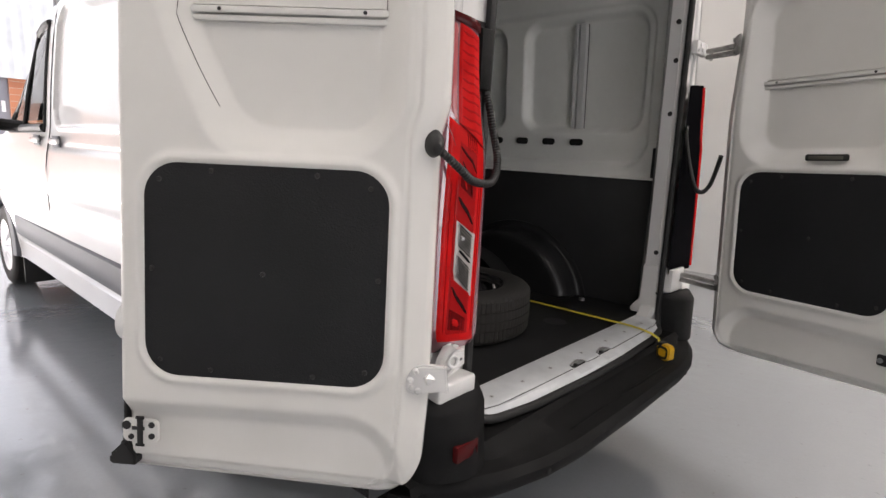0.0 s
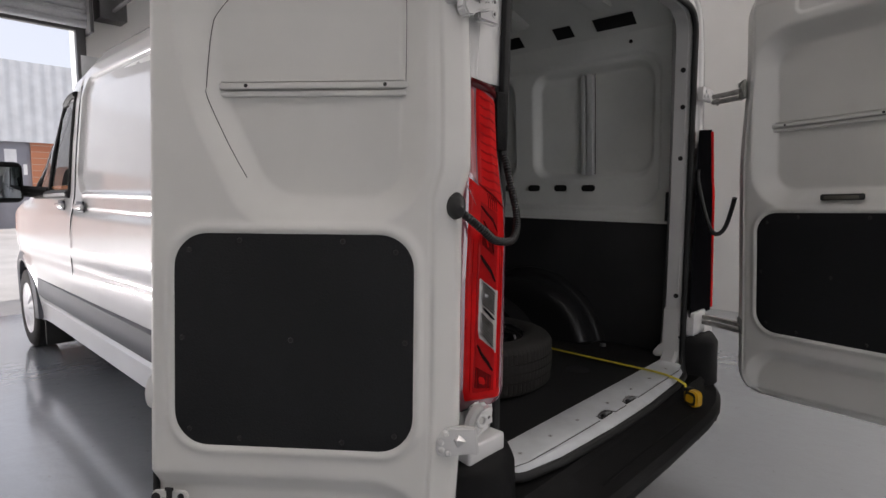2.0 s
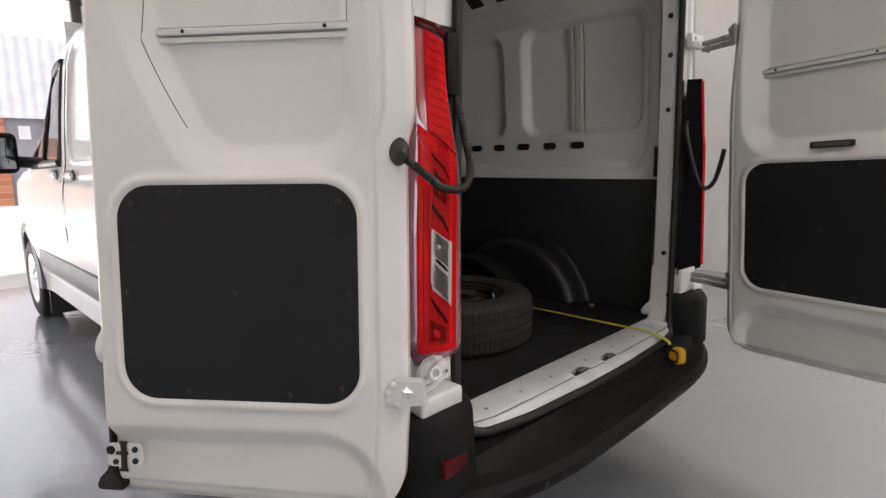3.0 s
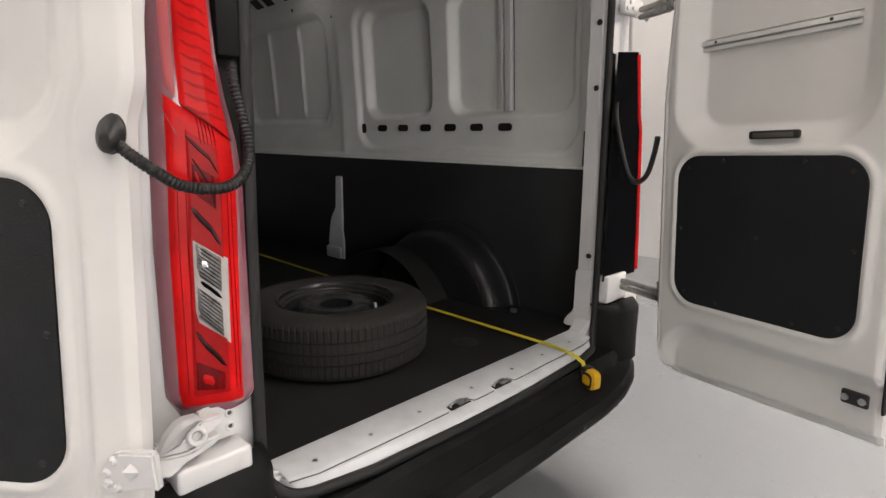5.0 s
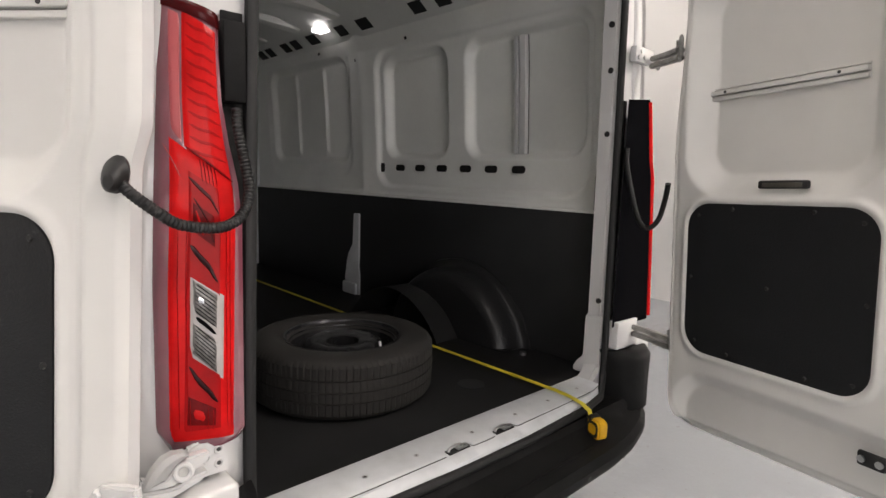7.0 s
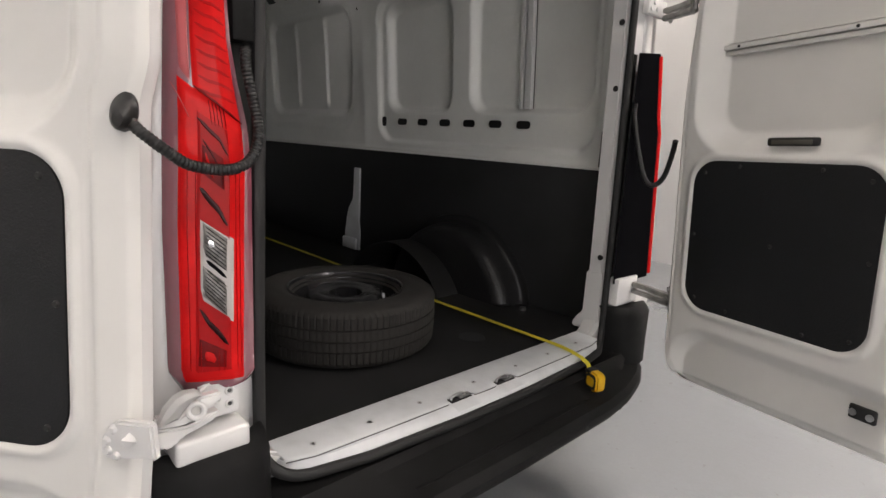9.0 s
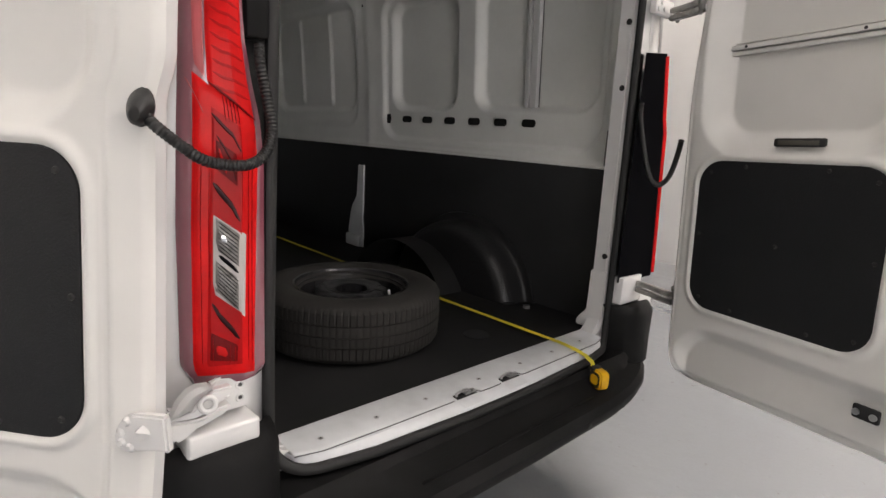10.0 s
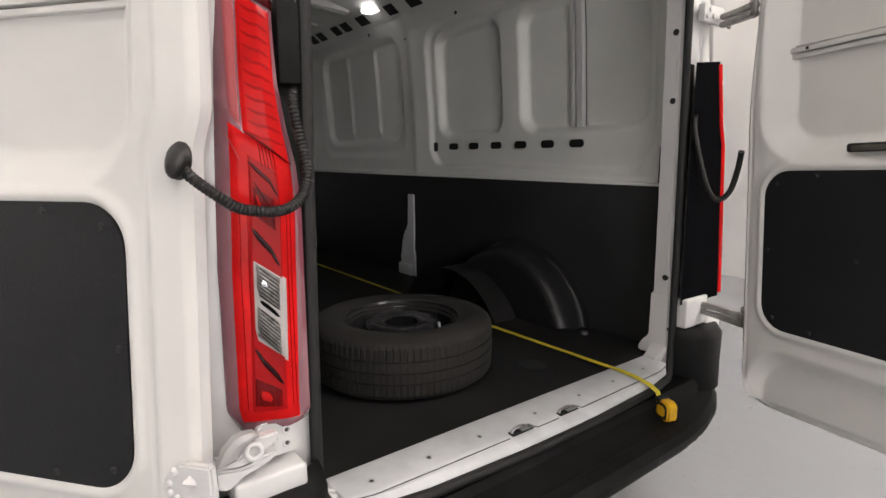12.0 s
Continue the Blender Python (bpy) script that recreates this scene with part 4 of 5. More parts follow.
for k, y in ((1.13, 0.860), (1.125, 0.852), (1.06, 0.848), (1.035, 0.838), (1.025, 0.80), (1.015, 0.77), (0.995, 0.742), (0.965, 0.720), (0.925, 0.706), (0.87, 0.700), (0.6, 0.698), (0.02, 0.698)):
    loops.append([(AX + 0.445 * k * math.cos(a), y, max(0.599, AZ + 0.41 * k * math.sin(a))) for a in np.linspace(0, math.pi, 56)])
part("wheel_box", loft(loops, False), BOX, van, "black moulded wheel box cover", 60)
part("wheel_box_foot", cyl((-0.55, 0.75, 0.599), (-0.55, 0.75, 0.606), 0.05, 24), PLASTIC, van)
part("lashing_bolt", cyl((-0.43, 0.765, 0.598), (-0.43, 0.765, 0.612), 0.016, 12), STEEL, van)
out = [(x + 0.085, z) for x, z in ((-2.20, 0.60), (-2.02, 0.60), (-2.02, 0.74), (-2.035, 0.80), (-2.03, 0.86), (-2.03, 1.16), (-2.10, 1.16), (-2.11, 0.95), (-2.16, 0.88), (-2.18, 0.82), (-2.19, 0.76), (-2.20, 0.72))]
bm = prism(out, Matrix.Translation((0, 0.867, 0)) @ pose(0, 0, 0, 90, 0, 0), 0.014, 0.004)
bracket = part("pillar_bracket", bm, SILL, van, "bare white painted pillar foot in the lining")
part("bracket_foot", box((-2.115, 0.830, 0.60), (-1.955, 0.853, 0.68), 0.010), SILL, bracket)

# bulkhead at the cab
ys, zs = np.arange(-0.90, 0.905, 0.015), np.arange(0.60, 2.38, 0.012)
Yg, Zg = np.meshgrid(ys, zs, indexing="ij")
Xg = np.full_like(Yg, -3.55)
d = rrect(Yg, Zg, -0.80, 0.80, 0.72, 2.12, 0.20)
Xg -= 0.04 * ramp(-d, 0.0, 0.04)
for rz in (0.92, 1.12, 1.34, 1.48, 1.66, 1.84):
    Xg += 0.016 * np.exp(-((Zg - rz) / 0.018) ** 2) * (d < -0.06)
bulk = link_mesh("bulkhead", grid_mesh("bulkhead", Xg, Yg, Zg), SILL, van, "pale ribbed steel bulkhead behind the cab", 60)
# black disc painted in for the dark hole in the bulkhead
part("bulkhead_hole_shade", cyl((-3.548, 0.79, 0.752), (-3.535, 0.79, 0.752), 0.035, 20), RUBBER, bulk)

# cargo roof lining with cross bows, side rail holes and a lamp
loops = []
for x in np.linspace(-3.58, -0.08, 20):
    loops.append([(x, sy * float(wall_y(z)), z) for sy, z in [(-1, zz) for zz in (2.28, 2.34, 2.39, 2.42, 2.435)]] + [(x, y, 2.44) for y in (-0.25, 0, 0.25)] + [(x, float(wall_y(z)), z) for z in (2.435, 2.42, 2.39, 2.34, 2.28)])
ceiling = part("cargo_roof", loft(loops, False), INNER, van, "bare grey underside of the roof")
for bx in (-0.45, -0.95, -1.45, -1.95, -2.45, -2.95):
    sec = [(-0.07, 2.44), (-0.05, 2.405), (-0.02, 2.395), (0.02, 2.395), (0.05, 2.405), (0.07, 2.44)]
    loops = [[(bx + dx, y, min(z, 2.44) - 0.02 * (abs(y) / 0.6) ** 2) for dx, z in sec] for y in np.linspace(-0.66, 0.66, 9)]
    part("roof_bow", loft(loops, False), INNER, ceiling)
# thin black plates drawn for the shade inside the rail holes
for hx, w in ((-0.42, 0.11), (-0.72, 0.055), (-1.05, 0.05), (-1.25, 0.05), (-1.75, 0.06), (-2.0, 0.05), (-2.36, 0.06), (-2.6, 0.05), (-2.75, 0.05), (-3.0, 0.05), (-3.15, 0.05)):
    for sign in (-1, 1):
        yz = [(0.775, 2.312), (0.715, 2.358)]
        bm = bmesh.new()
        bm.faces.new([bm.verts.new((hx + sx * w, sign * (y - 0.006), z - 0.006)) for sx, (y, z) in ((-1, yz[0]), (1, yz[0]), (1, yz[1]), (-1, yz[1]))])
        got = bmesh.ops.extrude_face_region(bm, geom=bm.faces[:])
        bmesh.ops.translate(bm, vec=(0, -0.002 * sign, -0.002), verts=[g for g in got["geom"] if isinstance(g, bmesh.types.BMVert)])
        part("rail_hole_shade", bm, RUBBER, ceiling, "", 0)
part("cargo_lamp", box((-2.24, 0.66, 2.342), (-2.12, 0.735, 2.37), 0.006), LAMP_ON, ceiling, "lit white cargo lamp")

# ---- sill plate with strikers
STRIKERS = (-0.12, 0.09)


def plate_edge(y):
    """Front edge of the upper sill plate, cut back at the strikers."""
    x = float(np.interp(abs(y), [0, 0.2, 0.44, 0.631, 0.66, 0.71], [0.050, 0.046, 0.042, 0.036, 0.028, 0.015]))
    return x - 0.026 * max(float(1 - ease(abs(y - c), 0.046, 0.056)) for c in STRIKERS)


def sill_edge(y):
    return float(np.interp(abs(y), [0, 0.15, 0.3, 0.49, 0.6, 0.66, 0.70, 0.715], [0.093, 0.092, 0.086, 0.074, 0.058, 0.045, 0.020, -0.018]))


ys = np.linspace(-0.712, 0.712, 160)
lip = lambda y, dx: min(plate_edge(y) + dx, sill_edge(y) - 0.012)
outer = loft([[(min(-0.02, lip(y, 0)), y, 0.6015) for y in ys], [(lip(y, 0.012), y, 0.6015) for y in ys], [(sill_edge(y) - 0.008, y, 0.590) for y in ys], [(sill_edge(y) - 0.002, y, 0.583) for y in ys], [(sill_edge(y), y, 0.572) for y in ys]], False)
sill = part("rear_sill", outer, SILL, van, "scuffed white painted sill with a bolted plate")
rows = []
for dx, z in ((None, 0.598), (-0.092, 0.6055), (-0.086, 0.6085), (-0.040, 0.6085), (-0.012, 0.6075), (-0.002, 0.6065), (0.0, 0.6050), (0.0, 0.6010)):
    rows.append([(-0.094 if dx is None else (dx if dx < -0.05 else plate_edge(y) + dx), y, z) for y in np.linspace(-0.70, 0.70, 200)])
plate = part("sill_plate", loft(rows, False), SILL, sill, "scuffed pale steel sill plate")
# dark tube drawn as the thin shadow below the plate's front edge
part("plate_edge_shadow", tube([(plate_edge(y) + 0.0016, y, 0.6018) for y in np.linspace(-0.70, 0.70, 120)], 0.0018, 6, samples=1), STEEL_DARK, sill)
for sy in (-0.611, -0.433, -0.25, -0.015, 0.201, 0.39, 0.58):
    screw = part("sill_screw", cyl((-0.008, sy, 0.607), (-0.008, sy, 0.6096), 0.0075, 14), STEEL, plate)
    # dark dot on the head in place of the socket's shade
    part("screw_recess_shade", cyl((-0.008, sy, 0.609), (-0.008, sy, 0.6102), 0.0024, 8), RUBBER, screw)
for sy in STRIKERS:
    # flat black box in place of the shaded pit round the striker
    well = part("striker_recess_shade", box((0.016, sy - 0.044, 0.600), (0.046, sy + 0.044, 0.6032), 0.001), RUBBER, sill)
    st = part("striker", tube([(0.030, sy - 0.034, 0.602), (0.028, sy - 0.028, 0.611), (0.028, sy + 0.012, 0.613), (0.032, sy + 0.020, 0.602)], 0.0045, 8), STEEL, sill, "steel door striker")
    part("striker_plate", box((0.018, sy - 0.004, 0.602), (0.042, sy + 0.040, 0.607), 0.002), STEEL, st)
    for bx, by in ((0.022, sy + 0.006), (0.034, sy + 0.032)):
        part("striker_bolt", cyl((bx, by, 0.606), (bx, by, 0.612), 0.007, 6), STEEL, st)
fin = [(-0.030, 0.985), (-0.060, 0.965), (-0.078, 0.930), (-0.100, 0.885), (-0.100, 0.610), (-0.02, 0.610), (-0.02, 0.985)]
cover = [(-0.100, 0.868), (-0.016, 0.878), (-0.016, 0.614), (-0.075, 0.612), (-0.142, 0.608), (-0.150, 0.622), (-0.128, 0.660), (-0.102, 0.684)]
for sign in (-1, 1):
    bm = prism(fin, Matrix(((1, 0, 0, 0), (0, 0, sign, 0.776 * sign), (0, 1, 0, 0), (0, 0, 0, 1))), 0.06, 0.004)
    foot = part("pillar_foot", bm, WHITE, van, "white painted pillar foot")
    bm = prism(cover, Matrix(((1, 0, 0, 0), (0, 0, sign, 0.752 * sign), (0, 1, 0, 0), (0, 0, 0, 1))), 0.05, 0.006)
    part("foot_cover", bm, WHITE, foot, "white moulded foot cover")

# ---- rear bumper with step and corner caps
def bumper_x(y):
    a = abs(y)
    return float(np.interp(a, [0, 0.45, 0.62, 0.78, 0.89, 0.96, 1.01, 1.04], [0.255, 0.250, 0.230, 0.185, 0.132, 0.08, 0.03, -0.03]))


ysb = sorted(set(np.linspace(-1.035, 1.035, 45).round(4)) | {-1.04, 1.04})
loops = []
for y in ysb:
    x = bumper_x(y)
    k = max(0.25, min(1.0, (x + 0.06) / 0.3))
    loops.append([(-0.10, y, 0.545), (min(0.09, x), y, 0.548), (min(0.105, x), y, 0.525), (max(0.055, x - 0.075), y, 0.500), (max(0.058, x - 0.02), y, 0.492), (max(0.06, x), y, 0.470), (x + 0.002, y, 0.45), (x - 0.008, y, 0.43), (x - 0.03 * k, y, 0.412), (x - 0.09 * k, y, 0.40), (-0.10, y, 0.39)])
bumper = part("rear_bumper", loft(loops, False), PLASTIC, van, "black textured plastic step bumper")
for i in range(7):
    part("step_rib", box((0.075 + i * 0.018, -0.42, 0.4995 - i * 0.0006), (0.083 + i * 0.018, 0.40, 0.5045 - i * 0.0006), 0.001), PLASTIC, bumper)
for py in (-0.62, 0.28, 0.52):
    part("park_sensor", cyl((bumper_x(py) - 0.012, py, 0.452), (bumper_x(py) + 0.003, py, 0.452), 0.011, 16), RUBBER, bumper)
for sign in (-1, 1):
    plan = [(-0.12, 1.055), (0.0, 1.05), (0.05, 1.03), (0.09, 0.985), (0.115, 0.93), (0.12, 0.86), (0.105, 0.80), (0.07, 0.765), (0.0, 0.752)]
    loops = [[(x * k - (0.02 if z > 0.72 else 0), sign * (y - 0.03 * float(ease(0.72 - z, 0, 0.2)) * (y > 0.9)), z) for x, y in plan] for z, k in ((0.50, 1.12), (0.60, 1.06), (0.70, 1.0), (0.728, 0.97), (0.735, 0.5))]
    cap = part("bumper_corner", loft(loops, False), PLASTIC, bumper, "black bumper corner cap", 55)
    part("reflector", box((0.09, 0.89 * sign - 0.045, 0.560), (0.128, 0.89 * sign + 0.045, 0.610), 0.006), BAR_RED, cap, "dark red reflector") if sign < 0 else None
for sign in (-1, 1):
    wrap = loft([[(x, sign * (1.05 + 0.004 * min(i, 1)), z) for i, x in enumerate(np.linspace(-0.10, -0.74, 6))] for z in (0.40, 0.42, 0.50, 0.56)], False)
    part("bumper_side", wrap, PLASTIC, bumper)
part("lamp_side_cover", box((-0.002, -0.822, 1.335), (0.006, -0.764, 1.560), 0.002), PLASTIC, van, "black plastic strip beside the tail lamp")
for sign in (-1, 1):
    part("pillar_strip", box((-0.011, min(sign * 0.755, sign * 0.80), 0.845), (-0.003, max(sign * 0.755, sign * 0.80), 1.745), 0.002), PLASTIC, van, "black plastic strip along the pillar")


# ---- tail lamps
def lamp_y(z):
    """Outer and inner edge of the tail lamp by height."""
    outer = np.interp(z, [0.835, 0.90, 1.2, 1.40, 1.60, 1.76], [0.918, 0.946, 0.943, 0.933, 0.922, 0.912])
    inner = np.interp(z, [0.835, 0.88, 1.32, 1.40, 1.48, 1.56, 1.76], [0.79, 0.780, 0.778, 0.786, 0.803, 0.813, 0.814])
    return outer, inner


def lamp_point(p, z, off=0.0):
    """p: 0 at the outer edge, 1 at the inner. The lens bulges most near its inner edge."""
    outer, inner = lamp_y(z)
    y = outer + (inner - outer) * p
    x = np.interp(p, [-0.02, 0.0, 0.08, 0.2, 0.33, 0.64, 0.85, 0.95, 0.985, 1.0], [-0.03, 0.006, 0.02, 0.030, 0.038, 0.055, 0.056, 0.050, 0.042, 0.0])
    x = x - 0.022 * ease(z, 1.4, 1.76) - 0.012 * ease(-np.asarray(z), -0.88, -0.835)
    return x + off, y


def lamp_quad(name, corners, mat, parent, off, label="", n=10, k=0):
    """A raised pane on the lamp between four corners (p, z): top outer, top inner, bottom inner, bottom outer."""
    (pa, za), (pb, zb), (pc, zc), (pd, zd) = corners
    k = k or max(5, int(abs(za - zd) / 0.02))
    A, B = np.meshgrid(np.linspace(0, 1, n), np.linspace(0, 1, k), indexing="ij")
    P = (1 - B) * ((1 - A) * pa + A * pb) + B * ((1 - A) * pd + A * pc)
    Zq = (1 - B) * ((1 - A) * za + A * zb) + B * ((1 - A) * zd + A * zc)
    rim = (A == 0) | (A == 1) | (B == 0) | (B == 1)
    x, y = lamp_point(P, Zq, 0.0)
    return link_mesh(name, grid_mesh(name, x + np.where(rim, off - 0.003, off), -y, Zq), mat, parent, label, 40)


def lamp_stripe(name, line, wide, mat, parent, off, label=""):
    """A raised stripe along points (p, z) on the lamp."""
    ps, zs = np.interp(np.linspace(0, 1, 13), np.linspace(0, 1, len(line)), [p for p, _ in line]), np.interp(np.linspace(0, 1, 13), np.linspace(0, 1, len(line)), [z for _, z in line])
    w = wide * np.minimum(1, 0.25 + 5 * np.minimum(np.linspace(0, 1, 13), np.linspace(1, 0, 13)))
    rows = []
    for d, o in ((-1, -0.002), (-0.6, 0.0), (0.6, 0.0), (1, -0.002)):
        x, y = lamp_point(ps, zs + d * w / 2, off + o)
        rows.append(np.stack([x, -y, zs + d * w / 2], -1))
    R = np.stack(rows)
    return link_mesh(name, grid_mesh(name, R[..., 0], R[..., 1], R[..., 2]), mat, parent, label, 40)


# the lamp on the far side: flat black face, the red lens along its outer edge
# the black paints how dark the lens reflects at a glancing angle
ps, zs = np.r_[-0.02, np.linspace(0, 1, 22)], np.linspace(0.835, 1.76, 60)
P, Zg = np.meshgrid(ps, zs, indexing="ij")
Zt = Zg - 0.015 * np.clip(P, 0, 1) * ease(Zg, 1.5, 1.76)
far = np.interp(Zg, [0.835, 1.46, 1.76], [1.025, 0.962, 0.905])
tl = link_mesh("tail_lamp", grid_mesh("tail_lamp", np.where(P < 0, -0.03, 0.038 - 0.012 * P), far + (0.758 - far) * np.clip(P, 0, 1), Zt), LAMP_BLACK, van, "tall red tail lamp, its dark glancing reflection painted as a black face", 40)
red = [(0.030, float(np.interp(z, [0.835, 1.46, 1.76], [1.025, 0.962, 0.905])) + (0.014 if z < 1.5 else 0.002), z) for z in np.linspace(0.85, 1.75, 16)]
part("red_lens", tube(red, 0.0145, 10, samples=2), RED, tl, "bright red lens edge")

# the lamp beside the open door: smoked shell, red lens, dark cells, clear reversing lens
x, y = lamp_point(P, Zg)
Zt = Zg - 0.05 * np.clip(P, 0, 1) * ease(Zg, 1.5, 1.76) + 0.018 * np.clip(np.abs(P - 0.35) / 0.65, 0, 1) ** 2 * ease(-Zg, -0.90, -0.835)
x[:, 0] = x[:, -1] = 0.0
tl = link_mesh("tail_lamp", grid_mesh("tail_lamp", x, -y, Zt), SMOKE, van, "tall red tail lamp with clear reversing lens", 40)
lamp_quad("red_lens", [(0.13, 1.486), (0.86, 1.404), (0.79, 0.874), (0.10, 0.878)], RED, tl, 0.003, "bright red lens", 24, 40)
lamp_quad("upper_lens", [(0.33, 1.722), (0.87, 1.688), (0.85, 1.402), (0.31, 1.462)], RED, tl, 0.003, "bright red ribbed lens", 16, 30)
lamp_quad("side_lens", [(0.13, 1.725), (0.30, 1.715), (0.29, 1.470), (0.15, 1.500)], PINK_LENS, tl, 0.002, "red side lens with its pale glossy highlight painted in", 8, 20)
lamp_quad("lamp_cap", [(0.03, 1.752), (0.97, 1.722), (0.97, 1.694), (0.03, 1.730)], BAR_RED, tl, 0.006)
for i in range(11):
    z0 = 1.700 - 0.0235 * i
    lamp_stripe("light_rib", [(0.38, z0), (0.52, z0 - 0.010), (0.66, z0 - 0.014), (0.82, z0 - 0.024)], 0.008, DEEP_RED, tl, 0.0036)
lamp_stripe("lens_step_and_glint", [(0.31, 1.470), (0.55, 1.443), (0.86, 1.404)], 0.006, DARK_RED, tl, 0.0045)
# pale stripe paints the glint along the outer kink
lamp_stripe("lens_step_and_glint", [(0.05, 1.474), (0.14, 1.448), (0.24, 1.412)], 0.004, PINK_LENS, tl, 0.004)
for p0 in (0.475, 0.515, 0.555, 0.595, 0.635):
    lamp_quad("lens_fin", [(p0, 1.446 - 0.09 * (p0 - 0.475)), (p0 + 0.014, 1.444 - 0.09 * (p0 - 0.475)), (p0 + 0.018, 1.385), (p0 + 0.004, 1.390)], DARK_RED, tl, 0.0045, "", 3, 6)
for p0 in (0.20, 0.285, 0.72, 0.765):
    lamp_quad("lens_ridge", [(p0, 1.33), (p0 + 0.014, 1.33), (p0, 0.89), (p0 - 0.014, 0.89)], DEEP_RED, tl, 0.0048, "", 3)
lamp_quad("reflector_column", [(0.315, 1.440), (0.680, 1.400), (0.655, 0.885), (0.215, 0.885)], DEEP_RED, tl, 0.0040, "deeper red middle of the lens", 14)
lamp_quad("indicator_cell", [(0.345, 1.385), (0.610, 1.356), (0.622, 1.248), (0.325, 1.292)], DARK_RED, tl, 0.0045, "dark red indicator cell")
lamp_stripe("cell_edge", [(0.325, 1.412), (0.46, 1.388), (0.56, 1.372), (0.64, 1.342)], 0.010, BAR_RED, tl, 0.006)
lamp_stripe("bowl_edge", [(0.37, 1.372), (0.45, 1.350), (0.53, 1.322), (0.57, 1.285)], 0.007, BAR_RED, tl, 0.0065)
lamp_stripe("bowl_glint", [(0.39, 1.345), (0.43, 1.325), (0.47, 1.300)], 0.016, RED, tl, 0.006)
lamp_stripe("dark_bar", [(0.325, 1.280), (0.43, 1.256), (0.53, 1.236), (0.62, 1.205)], 0.016, BLACK_BAR, tl, 0.0065, "black slanting bar")
lamp_stripe("dark_bar", [(0.300, 1.036), (0.40, 1.004), (0.50, 0.982), (0.60, 0.956)], 0.016, BLACK_BAR, tl, 0.0065, "black slanting bar")
lamp_quad("lower_cell", [(0.265, 1.000), (0.620, 0.950), (0.605, 0.892), (0.225, 0.890)], DARK_RED, tl, 0.0045, "dark red lower cell")
# glint painted as a brighter red stripe
lamp_stripe("bulb_glint", [(0.34, 0.936), (0.40, 0.932), (0.46, 0.926)], 0.022, RED, tl, 0.006)
for p0 in (0.30, 0.49, 0.545):
    lamp_quad("cell_ridge", [(p0, 0.985 - 0.14 * (p0 - 0.265)), (p0 + 0.016, 0.983 - 0.14 * (p0 - 0.265)), (p0 + 0.010, 0.895), (p0 - 0.006, 0.895)], DEEP_RED, tl, 0.0055, "", 3, 6)
lamp_quad("lens_frame", [(0.330, 1.222), (0.695, 1.176), (0.670, 1.002), (0.312, 1.054)], PALE_LENS, tl, 0.0065, "pale lens frame", 12)
for corners in ([(0.358, 1.212), (0.612, 1.178), (0.602, 1.108), (0.350, 1.146)], [(0.348, 1.128), (0.600, 1.088), (0.592, 1.018), (0.340, 1.063)]):
    lens = lamp_quad("clear_lens", corners, CLEAR, tl, 0.009, "clear ribbed reversing lens")
    (pa, za), (pb, zb), (pc, zc), (pd, zd) = corners
    for f in np.linspace(0.10, 0.92, 8):
        lamp_stripe("lens_rib", [(pa + (pd - pa) * f + 0.012, za + (zd - za) * f), (pb + (pc - pb) * f - 0.012, zb + (zc - zb) * f)], 0.0024, LAMP_BLACK, lens, 0.0112)
# bulb's glint painted as a small chrome stripe
lamp_stripe("bulb_glint", [(0.40, 1.172), (0.46, 1.166)], 0.014, CHROME, tl, 0.0114)
lamp_stripe("bar_gap", [(0.375, 1.136), (0.47, 1.121), (0.585, 1.100)], 0.010, LAMP_BLACK, tl, 0.0112)
part("lamp_backing", box((0.002, -0.810, 1.562), (0.034, -0.764, 1.72), 0.005), PLASTIC, van, "dark grey plastic cover beside the lamp")


# ---- rear doors
W = 0.79


